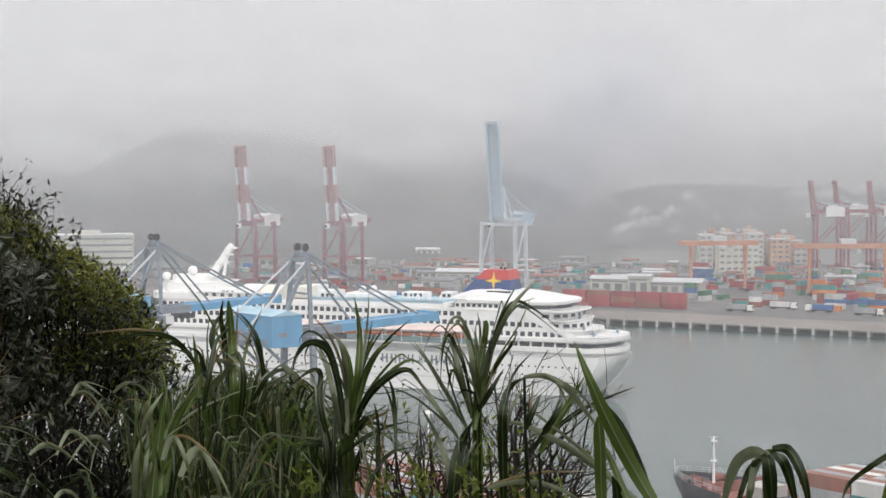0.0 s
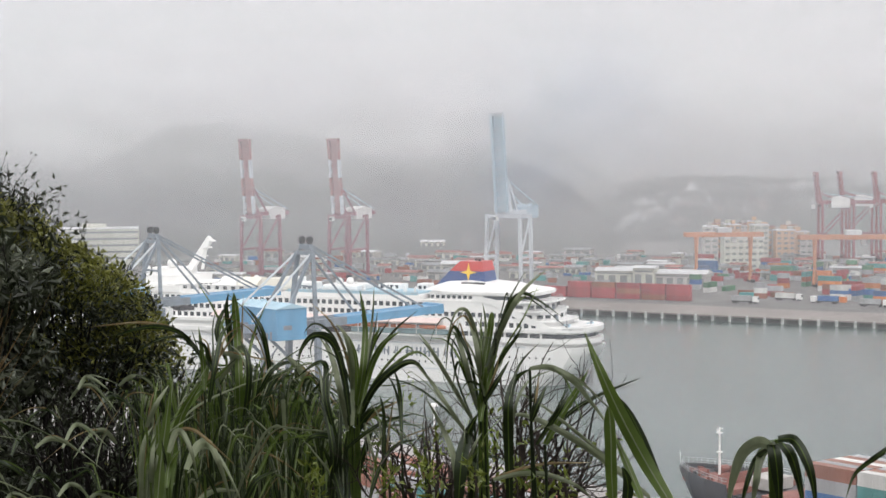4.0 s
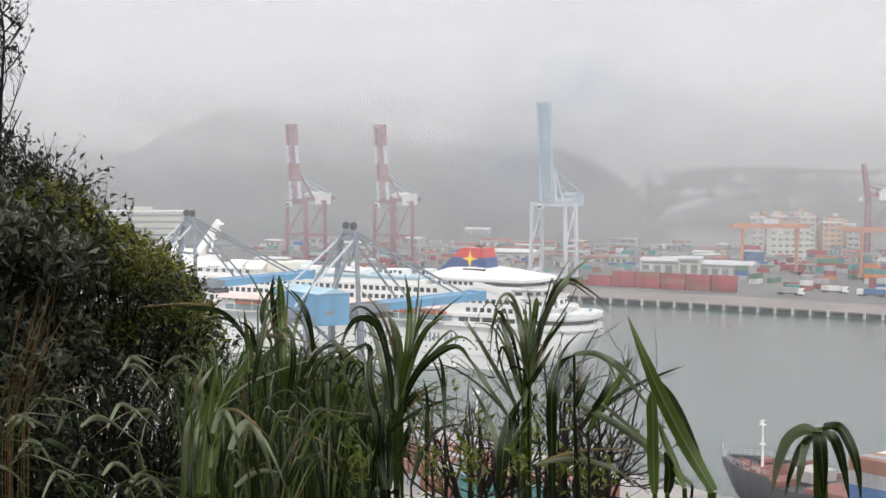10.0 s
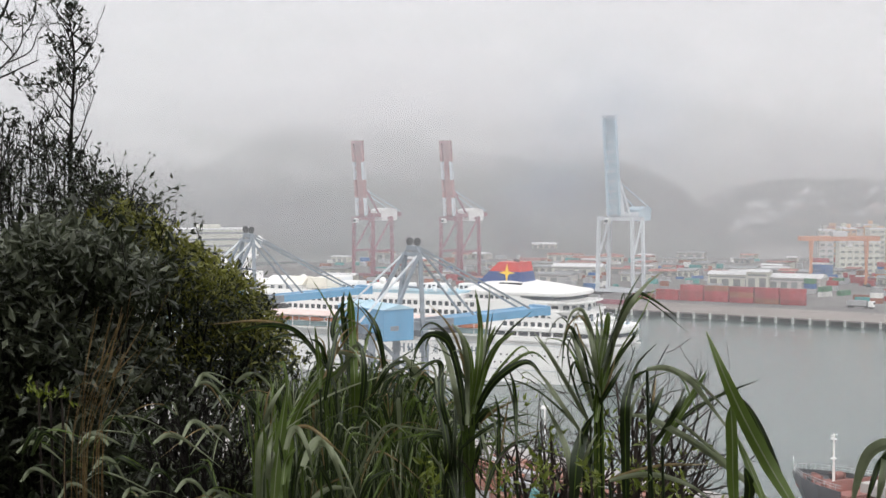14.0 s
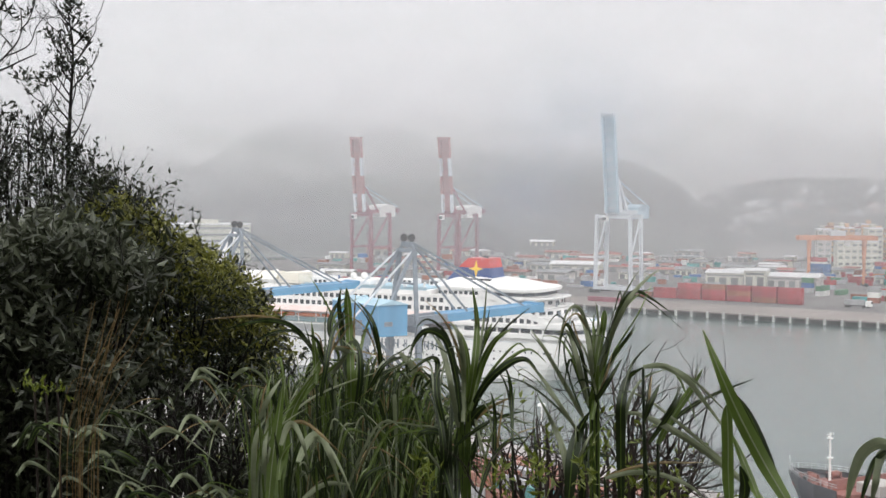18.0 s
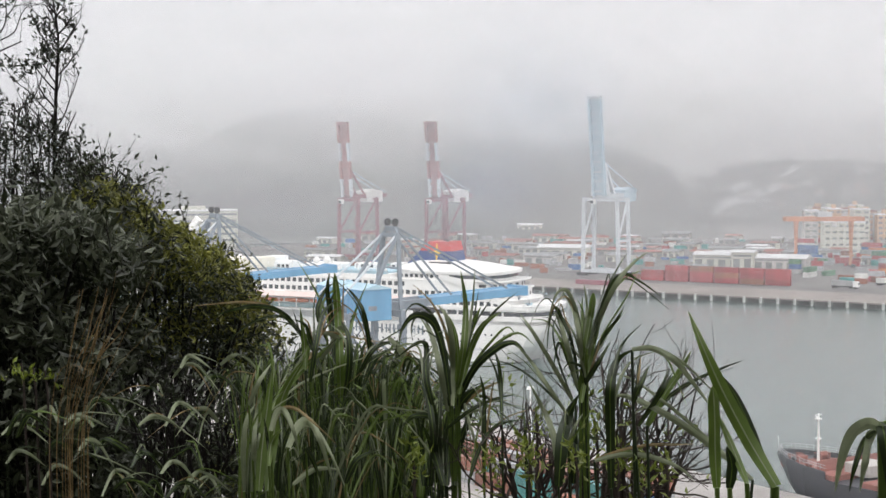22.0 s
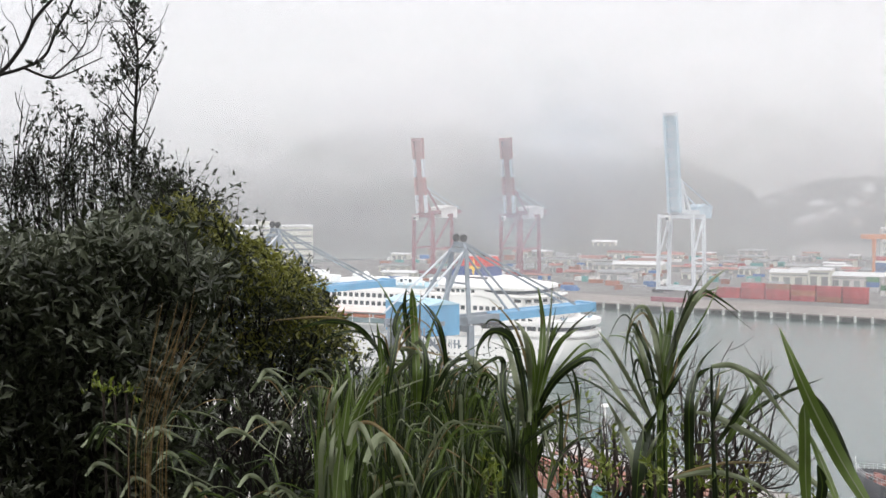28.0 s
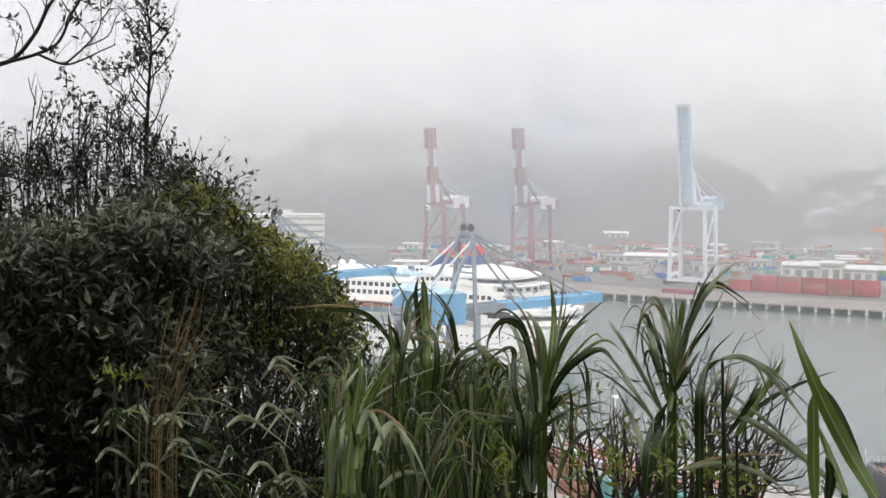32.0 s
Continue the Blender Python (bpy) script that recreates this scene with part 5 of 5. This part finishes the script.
for a, e, w, n in ((-928, -128, 15, 60), (-905, -118, 12, 40), (-876, -132, 14, 60), (-868, -150, 10, 30), (-862, -240, 12, 30), (-880, -195, 9, 20), (-975, -70, 16, 45), (-955, -55, 12, 30), (-895, -70, 10, 25)):
    pts += [tuple(sight(a + gen.normal() * w, e + gen.normal() * w * 0.55, 12.9 + gen.normal() * 0.05)) for _ in range(n)]
tagged(part("crown", leaf_cloud(np.array(pts), 0.042, 0.4, gen, 0.4, 0.6), LEAF_TREE, tree), kind="stuff")

# bare spreading limbs of a second tree
tree = thing("bare_tree", "bare dark spreading branches with a few leaf buds", "tree")
g, tips = Geo(), []
limbs = [(0.013, 0.007, (-1330, -40), (-1180, -120), (-1096, -132), (-1050, -180), (-1024, -232), (-982, -282), (-960, -330)),
         (0.009, 0.006, (-1096, -132), (-1046, -147), (-1010, -168), (-988, -215), (-964, -258), (-950, -310)),
         (0.007, 0.003, (-1046, -147), (-1000, -130), (-966, -140), (-942, -152), (-912, -166)),
         (0.006, 0.0025, (-1000, -130), (-966, -160), (-940, -195), (-938, -240)),
         (0.004, 0.002, (-966, -160), (-926, -180), (-912, -212), (-890, -240)),
         (0.005, 0.0025, (-1050, -180), (-1030, -230), (-1032, -270), (-1040, -310)),
         (0.004, 0.002, (-988, -215), (-964, -190), (-950, -170)),
         (0.004, 0.002, (-926, -232), (-915, -250), (-916, -268)),
         (0.004, 0.002, (-940, -205), (-926, -222), (-915, -250))]
for r0, r1, *line in limbs:
    pts = bend([sight(a, e, 9 + 0.02 * i) for i, (a, e) in enumerate(line)])
    g.tube(pts, r0, r1, 6)
    for k in range(3, len(pts), 4):
        if pts[k].x > -3.2:
            grow(g, pts[k], (gen.normal() * 0.7 + 0.2, gen.normal() * 0.3, 0.7), 0.13, min(0.004, r1 * 0.6), 1, gen, tips, 0.45, (1, 2), 0.72, 0.5)
g.tube([sight(-1330, -40, 9), sight(-1360, 300, 9), sight(-1370, 1700, 9)], 0.022, 0.05, 7)
part("branch_work", g, BARK, tree)
pts = [tuple(p + Vector(gen.normal(size=3)) * 0.012) for p, d, k in tips if k == -1 and gen.uniform() < 0.25 for _ in range(4)]
for a, e, w, n in ((-966, -235, 15, 45), (-990, -203, 9, 16), (-1022, -148, 9, 16), (-916, -265, 4, 8), (-1090, -205, 8, 12)):
    pts += [tuple(sight(a + gen.normal() * w, e + gen.normal() * w * 0.5, 9 + gen.normal() * 0.03)) for _ in range(n)]
tagged(part("leaves", leaf_cloud(np.array(pts), 0.042, 0.3, gen, 0.3, 0.8), LEAF_TREE, tree), kind="stuff")


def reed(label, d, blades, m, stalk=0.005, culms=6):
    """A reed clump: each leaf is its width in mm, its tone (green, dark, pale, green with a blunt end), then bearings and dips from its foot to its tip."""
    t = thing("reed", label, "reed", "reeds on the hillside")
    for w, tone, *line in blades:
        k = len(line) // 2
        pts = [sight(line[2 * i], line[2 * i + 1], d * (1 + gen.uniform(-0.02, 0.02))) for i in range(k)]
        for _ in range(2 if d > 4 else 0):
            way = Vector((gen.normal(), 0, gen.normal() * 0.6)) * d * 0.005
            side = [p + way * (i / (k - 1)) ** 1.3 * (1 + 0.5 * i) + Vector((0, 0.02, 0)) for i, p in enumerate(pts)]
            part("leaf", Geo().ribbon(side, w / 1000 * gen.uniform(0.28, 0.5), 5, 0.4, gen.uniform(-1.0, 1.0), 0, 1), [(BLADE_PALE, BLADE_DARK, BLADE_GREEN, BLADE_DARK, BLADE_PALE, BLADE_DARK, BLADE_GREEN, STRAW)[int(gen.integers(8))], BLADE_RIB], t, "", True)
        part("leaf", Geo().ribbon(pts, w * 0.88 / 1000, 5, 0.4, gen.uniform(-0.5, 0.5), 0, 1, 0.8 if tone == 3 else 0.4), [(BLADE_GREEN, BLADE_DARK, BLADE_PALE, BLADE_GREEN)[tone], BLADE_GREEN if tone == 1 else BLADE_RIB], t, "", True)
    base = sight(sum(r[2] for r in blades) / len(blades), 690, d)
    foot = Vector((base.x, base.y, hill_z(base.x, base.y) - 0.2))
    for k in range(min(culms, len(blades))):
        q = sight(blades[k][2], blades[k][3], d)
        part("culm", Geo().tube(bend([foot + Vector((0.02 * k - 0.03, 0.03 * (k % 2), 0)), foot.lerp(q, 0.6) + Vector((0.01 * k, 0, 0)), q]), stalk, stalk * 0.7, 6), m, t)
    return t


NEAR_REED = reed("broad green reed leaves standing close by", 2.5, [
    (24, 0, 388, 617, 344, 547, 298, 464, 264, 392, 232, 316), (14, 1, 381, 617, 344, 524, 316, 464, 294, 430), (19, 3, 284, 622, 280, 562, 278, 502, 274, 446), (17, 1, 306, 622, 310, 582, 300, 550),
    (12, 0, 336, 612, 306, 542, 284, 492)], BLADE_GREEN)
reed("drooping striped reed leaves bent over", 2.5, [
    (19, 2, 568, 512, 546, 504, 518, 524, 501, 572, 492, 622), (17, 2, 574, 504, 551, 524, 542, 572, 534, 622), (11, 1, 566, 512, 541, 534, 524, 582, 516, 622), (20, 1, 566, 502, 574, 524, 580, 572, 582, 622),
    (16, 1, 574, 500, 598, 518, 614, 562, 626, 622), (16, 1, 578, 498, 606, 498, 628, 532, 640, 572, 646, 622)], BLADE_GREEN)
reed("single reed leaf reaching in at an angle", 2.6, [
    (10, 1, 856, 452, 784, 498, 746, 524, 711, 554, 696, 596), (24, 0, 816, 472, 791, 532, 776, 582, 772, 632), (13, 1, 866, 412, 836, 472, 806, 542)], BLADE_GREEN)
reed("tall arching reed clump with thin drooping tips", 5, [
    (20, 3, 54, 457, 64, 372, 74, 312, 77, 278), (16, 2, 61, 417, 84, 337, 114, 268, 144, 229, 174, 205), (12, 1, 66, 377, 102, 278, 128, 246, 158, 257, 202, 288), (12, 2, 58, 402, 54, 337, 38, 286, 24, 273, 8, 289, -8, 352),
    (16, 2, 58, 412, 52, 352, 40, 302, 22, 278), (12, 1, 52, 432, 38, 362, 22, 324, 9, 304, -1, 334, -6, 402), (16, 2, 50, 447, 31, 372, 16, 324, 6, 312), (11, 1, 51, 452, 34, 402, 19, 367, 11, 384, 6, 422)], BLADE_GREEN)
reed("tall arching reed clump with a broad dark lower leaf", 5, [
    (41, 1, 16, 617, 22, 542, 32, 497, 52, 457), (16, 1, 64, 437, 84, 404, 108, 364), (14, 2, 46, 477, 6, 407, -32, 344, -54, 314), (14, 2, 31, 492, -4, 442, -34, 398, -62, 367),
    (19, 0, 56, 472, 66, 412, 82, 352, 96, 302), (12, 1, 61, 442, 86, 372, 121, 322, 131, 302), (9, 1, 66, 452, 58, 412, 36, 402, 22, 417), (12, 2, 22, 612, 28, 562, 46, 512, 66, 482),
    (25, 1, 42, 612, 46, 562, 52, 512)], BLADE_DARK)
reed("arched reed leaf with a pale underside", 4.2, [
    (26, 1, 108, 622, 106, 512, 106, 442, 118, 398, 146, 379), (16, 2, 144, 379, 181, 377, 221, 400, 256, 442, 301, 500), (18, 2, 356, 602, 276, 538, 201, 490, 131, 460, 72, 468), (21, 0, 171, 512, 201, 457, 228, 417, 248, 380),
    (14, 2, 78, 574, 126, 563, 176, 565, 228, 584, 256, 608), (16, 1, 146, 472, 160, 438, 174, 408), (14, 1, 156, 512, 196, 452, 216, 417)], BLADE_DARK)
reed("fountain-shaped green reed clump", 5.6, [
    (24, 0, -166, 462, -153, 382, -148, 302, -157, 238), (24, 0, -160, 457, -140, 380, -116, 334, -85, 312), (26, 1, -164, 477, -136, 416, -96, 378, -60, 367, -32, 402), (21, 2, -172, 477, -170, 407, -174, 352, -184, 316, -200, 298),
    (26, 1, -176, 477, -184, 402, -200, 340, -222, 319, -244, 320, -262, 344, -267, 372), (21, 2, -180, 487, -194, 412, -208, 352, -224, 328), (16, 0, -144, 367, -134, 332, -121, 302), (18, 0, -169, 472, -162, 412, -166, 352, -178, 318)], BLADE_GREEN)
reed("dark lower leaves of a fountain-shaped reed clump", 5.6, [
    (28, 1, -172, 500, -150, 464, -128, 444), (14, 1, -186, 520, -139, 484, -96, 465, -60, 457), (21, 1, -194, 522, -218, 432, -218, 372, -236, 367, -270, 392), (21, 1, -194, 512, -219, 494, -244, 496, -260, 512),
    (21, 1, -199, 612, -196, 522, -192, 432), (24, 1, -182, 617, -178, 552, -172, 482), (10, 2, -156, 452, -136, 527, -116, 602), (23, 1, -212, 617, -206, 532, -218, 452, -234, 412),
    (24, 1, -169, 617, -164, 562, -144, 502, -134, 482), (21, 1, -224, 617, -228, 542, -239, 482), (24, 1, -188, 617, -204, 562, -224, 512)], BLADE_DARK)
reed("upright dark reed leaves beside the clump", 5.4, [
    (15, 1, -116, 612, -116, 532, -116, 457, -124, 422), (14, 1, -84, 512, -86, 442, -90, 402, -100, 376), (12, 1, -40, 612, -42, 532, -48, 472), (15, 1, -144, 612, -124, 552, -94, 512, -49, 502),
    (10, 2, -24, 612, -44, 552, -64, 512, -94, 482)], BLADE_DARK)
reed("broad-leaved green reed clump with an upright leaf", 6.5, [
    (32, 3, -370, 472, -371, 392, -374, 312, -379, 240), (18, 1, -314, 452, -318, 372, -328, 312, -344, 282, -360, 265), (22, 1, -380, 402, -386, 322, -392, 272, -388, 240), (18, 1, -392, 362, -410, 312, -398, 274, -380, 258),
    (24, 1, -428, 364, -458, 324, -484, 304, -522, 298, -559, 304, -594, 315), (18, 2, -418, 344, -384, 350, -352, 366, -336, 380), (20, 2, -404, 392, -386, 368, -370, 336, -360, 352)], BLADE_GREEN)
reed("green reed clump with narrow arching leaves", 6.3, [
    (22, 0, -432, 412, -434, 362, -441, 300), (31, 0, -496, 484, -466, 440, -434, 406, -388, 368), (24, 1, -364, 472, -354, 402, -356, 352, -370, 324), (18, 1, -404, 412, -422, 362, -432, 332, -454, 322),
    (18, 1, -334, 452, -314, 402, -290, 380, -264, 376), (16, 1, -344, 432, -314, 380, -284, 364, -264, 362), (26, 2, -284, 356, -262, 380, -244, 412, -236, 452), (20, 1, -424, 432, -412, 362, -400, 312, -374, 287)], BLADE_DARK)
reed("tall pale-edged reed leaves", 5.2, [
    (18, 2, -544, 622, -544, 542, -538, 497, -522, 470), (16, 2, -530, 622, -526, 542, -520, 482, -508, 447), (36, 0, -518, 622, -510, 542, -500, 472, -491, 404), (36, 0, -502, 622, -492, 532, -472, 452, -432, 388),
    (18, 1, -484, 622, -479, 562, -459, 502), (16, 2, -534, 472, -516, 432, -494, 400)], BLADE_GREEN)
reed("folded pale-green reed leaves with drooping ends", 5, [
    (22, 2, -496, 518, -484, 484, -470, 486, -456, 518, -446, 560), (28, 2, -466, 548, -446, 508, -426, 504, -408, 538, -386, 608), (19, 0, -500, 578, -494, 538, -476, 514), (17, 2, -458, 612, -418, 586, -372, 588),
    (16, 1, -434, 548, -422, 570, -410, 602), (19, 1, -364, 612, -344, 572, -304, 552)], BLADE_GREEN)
# short pale grass leaves in the dark thicket
for k, ac in enumerate((-930, -880, -830, -770, -720, -680, -640, -600, -560)):
    rows = []
    for i in range(4):
        a0, e0, lean = ac + gen.uniform(-40, 40), gen.uniform(385, 640), gen.choice((-1, 1, 1)) * gen.uniform(22, 46)
        rows.append((gen.uniform(14, 22), (2, 1, 1, 2)[i], a0, e0 + gen.uniform(10, 40), a0 + lean * 0.5, e0 - 4, a0 + lean * 1.1, e0 + 2, a0 + lean * 1.9, e0 + gen.uniform(18, 50)))
    reed("short pale grass leaves arching out of the dark thicket", 6.2 + 0.15 * k, rows, BLADE_DARK, 0.002, 2)
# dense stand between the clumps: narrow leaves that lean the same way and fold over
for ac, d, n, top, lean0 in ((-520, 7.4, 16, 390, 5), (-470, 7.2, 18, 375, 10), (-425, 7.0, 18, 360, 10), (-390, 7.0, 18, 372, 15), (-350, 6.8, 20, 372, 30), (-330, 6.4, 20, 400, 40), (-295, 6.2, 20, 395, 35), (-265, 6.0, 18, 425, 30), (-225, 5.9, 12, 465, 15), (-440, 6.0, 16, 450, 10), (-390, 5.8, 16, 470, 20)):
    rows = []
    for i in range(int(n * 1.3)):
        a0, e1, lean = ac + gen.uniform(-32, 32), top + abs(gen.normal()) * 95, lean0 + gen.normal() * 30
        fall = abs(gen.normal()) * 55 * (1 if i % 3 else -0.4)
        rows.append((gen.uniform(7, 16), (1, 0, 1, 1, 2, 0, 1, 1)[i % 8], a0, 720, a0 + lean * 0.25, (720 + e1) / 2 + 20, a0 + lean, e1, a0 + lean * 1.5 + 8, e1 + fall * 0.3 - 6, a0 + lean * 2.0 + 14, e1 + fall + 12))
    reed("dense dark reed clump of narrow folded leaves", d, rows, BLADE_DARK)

# bare twig shrubs with fresh sprouts
for ac, d, n, foot, reach, wood in ((40, 5.8, 7, 720, 0.30, TWIG), (115, 5.4, 9, 720, 0.32, TWIG), (165, 5.6, 9, 720, 0.32, TWIG), (188, 5.6, 8, 720, 0.28, TWIG), (-60, 6.2, 7, 720, 0.31, TWIG), (-15, 5.2, 6, 720, 0.27, TWIG), (-640, 8.4, 12, 600, 0.30, BARK), (-580, 8.5, 12, 590, 0.29, BARK), (-520, 8.4, 10, 590, 0.28, BARK), (-705, 8.5, 9, 600, 0.30, BARK)):
    t = thing("twig_shrub", "leafless dark twiggy shrub with a few bright sprouts", "shrub", "twig shrubs on the slope")
    g, tips = Geo(), []
    for i in range(n):
        p = sight(ac + gen.uniform(-25, 25), foot, d)
        grow(g, p, (gen.normal() * 0.18, gen.normal() * 0.25, 1.0), reach * gen.uniform(0.8, 1.1), 0.0072, 3, gen, tips, 0.45, (1, 3), 0.70, 0.3)
    part("branch_work", g, wood, t)
    few = [tuple(p + Vector(gen.normal(size=3)) * 0.02) for p, q, depth in tips if depth <= 0 and gen.uniform() < (0.3 if wood is BARK else 0.03) for _ in range(4)]
    if few:
        tagged(part("leaves", leaf_cloud(np.array(few), 0.045 if wood is BARK else 0.03, 0.4, gen, 0.36, 0.5), LEAF_DARK if wood is BARK else LEAF_LIME, t), kind="stuff")
for ac, ec, d, n in ((-245, 560, 4.8, 46), (-108, 572, 4.6, 30), (-38, 556, 4.6, 50), (-24, 500, 5.4, 16), (45, 556, 4.8, 34), (82, 512, 5.2, 30), (118, 560, 4.4, 40), (160, 576, 4.6, 36), (205, 566, 4.6, 22), (-925, 388, 6.2, 12), (-905, 396, 6.2, 14), (-885, 402, 6.2, 10)):
    t = thing("leafy_sprout", "bright yellow-green leafy sprout", "shrub", "leafy sprouts among the reeds")
    x = sight(ac, 720, d).x
    part("stem", Geo().tube([Vector((x, d, hill_z(x, d) - 0.1)), sight(ac + 4, ec + 40, d), sight(ac, ec, d)], 0.006, 0.003, 5), TWIG, t)
    tall = 22 if n > 15 else 7
    pts = np.array([tuple(sight(ac + gen.normal() * 11, ec + 16 + gen.normal() * tall, d + gen.normal() * 0.05)) for _ in range(int(n * 1.4))])
    tagged(part("leaves", leaf_cloud(pts, 0.027, 0.4, gen, 0.4, 0.9), LEAF_LIME, t), kind="stuff")
# dry tuft in front of the shrubs
t = thing("dry_grass_tuft", "tall tuft of fine dry brown grass stalks", "grass")
for i in range(19):
    a0, top = -834 + gen.normal() * 19, 232 + abs(gen.normal()) * 90
    a2 = a0 + 62 + gen.normal() * 30
    line = bend([sight(a0, 720, 5.8), sight(a0, 510, 5.8), sight(a0 + (a2 - a0) * 0.36 + gen.normal() * 5, 400, 5.8), sight(a2, top, 5.8)])
    s = part("stalk", Geo().tube(line, 0.0015, 0.0007, 4), STRAW, t)
    if i % 2:
        part("seed_head", Geo().tube(line[-5:], 0.0026, 0.001, 5), STRAW, s)


# ---- exhaust smoke over the funnel ----
def smoke_mat(name, colour, dense):
    mt = bpy.data.materials.new(name)
    mt.use_nodes = True
    n, l = mt.node_tree.nodes, mt.node_tree.links
    n.remove(n["Principled BSDF"])
    tc, ln, noi = n.new("ShaderNodeTexCoord"), n.new("ShaderNodeVectorMath"), n.new("ShaderNodeTexNoise")
    ln.operation = "LENGTH"
    l.new(tc.outputs["Object"], ln.inputs[0])
    l.new(tc.outputs["Object"], noi.inputs["Vector"])
    noi.inputs["Scale"].default_value, noi.inputs["Detail"].default_value = 1.8, 4
    edge, mul, mx = n.new("ShaderNodeMapRange"), n.new("ShaderNodeMath"), n.new("ShaderNodeMixShader")
    edge.interpolation_type = "SMOOTHSTEP"
    edge.inputs[1].default_value, edge.inputs[2].default_value, edge.inputs[3].default_value, edge.inputs[4].default_value = 0.0, 0.95, dense, 0.0
    l.new(ln.outputs["Value"], edge.inputs[0])
    mul.operation = "MULTIPLY"
    l.new(edge.outputs[0], mul.inputs[0])
    l.new(noi.outputs[0], mul.inputs[1])
    l.new(mul.outputs[0], mx.inputs[0])
    tp, tl = n.new("ShaderNodeBsdfTransparent"), n.new("ShaderNodeBsdfTranslucent")
    tl.inputs[0].default_value = (*colour, 1)
    l.new(tp.outputs[0], mx.inputs[1])
    l.new(tl.outputs[0], mx.inputs[2])
    l.new(mx.outputs[0], n["Material Output"].inputs[0])
    return mt


SMOKE = []
for dx, dz, r, tone in ((3, 4, 10, (0.52, 0.53, 0.57)), (14, 24, 22, (0.54, 0.64, 0.80)), (34, 50, 36, (0.58, 0.70, 0.90))):
    g = Geo()
    rings = [[(k * math.cos(q), -0.2 * (1 - k * k), k * math.sin(q)) for q in (2 * math.pi * i / 24 for i in range(24))] for k in (1.0, 0.66, 0.33, 0.0)]
    s = part("exhaust_smoke", g.loft(rings, cap=False), smoke_mat("smoke", tone, 0.46), None, "", True)
    s.scale = (r * 1.3, r * 0.3, r)
    tagged(s, "thin drifting puff of exhaust smoke above the funnel", "smoke", "exhaust smoke", "stuff")
    SMOKE.append((s, dx, dz))


# ---- what moves ----
def motions():
    def ship_at(s):
        return Matrix.Translation((58 - 0.9135 * s, 568 + 0.4067 * s, 0)) @ pose(0, 0, 0, 0, 0, 156.0)

    walk(CRUISE, [(t, ship_at(s)) for t, s in ((0, 0), (3, 8), (6, 15.8), (9, 23.4), (13, 34.2), (19, 50), (23, 60), (25.5, 66), (28, 72), (32, 82.5))])

    for s, dx, dz in SMOKE:
        walk(s, [(t, Matrix.Translation((16.5 - 0.9135 * go + dx, 573 + 0.4067 * go, 36 + dz + up)) @ pose(0, 0, 0, 0, t * 0.8, 0)) for t, go, up in ((0, 0, 6), (6, 15.8, 6), (13, 34.2, 4.5), (19, 50, 1), (25.5, 66, -4), (32, 82.5, -6))])

    # the nearest leaves sway a little about their foot
    foot = Vector((0.25, 2.5, hill_z(0.25, 2.5)))
    walk(NEAR_REED, [(t, Matrix.Translation(foot) @ pose(0, 0, 0, 0, lean, 0) @ Matrix.Translation(-foot)) for t, lean in ((0, 0), (3, 0.1), (6, 0.28), (9, 0.22), (10, 0.1), (12, 0.04), (14, 0.16), (17, 0.2), (19, 0.18), (20, 0.1), (22, 0.08), (24, 0.26), (25, 0.4), (28, 0.36), (32, 0.28))])

    def crane_at(s):
        return Matrix.Translation(near(s, -1.0)) @ pose(0, 0, 0, 0, 0, near_turn)

    walk(CRANE_1, [(t, crane_at(s)) for t, s in ((0, 0), (5.5, 0.4), (9, 0.8), (13, 2.0), (19, 4.6), (25.5, 7.8), (32, 11.2))])
    walk(CRANE_2, [(t, crane_at(s)) for t, s in ((0, 81), (6, 86.5), (13, 95), (19, 104.5), (25.5, 115.5), (32, 127))])
    walk(MIST_HILL, [(0, pose(0, 0, 26)), (9, pose(0, 0, 24, 0, 0, 0.5)), (16, pose(0, 0, 22, 0, 0, 1.0)), (23, pose(0, 0, 18, 0, 0, 1.4)), (32, pose(0, 0, 17, 0, 0, 2.0))])
    walk(MIST_HIGH, [(0, pose(0, 0, 14)), (8, pose(0, 0, 6, 0, 0, 0.6)), (16, pose(0, 0, 4, 0, 0, 1.4)), (23, pose(0, 0, -14, 0, 0, 2.0)), (32, pose(0, 0, -8, 0, 0, 3.0))])


motions()
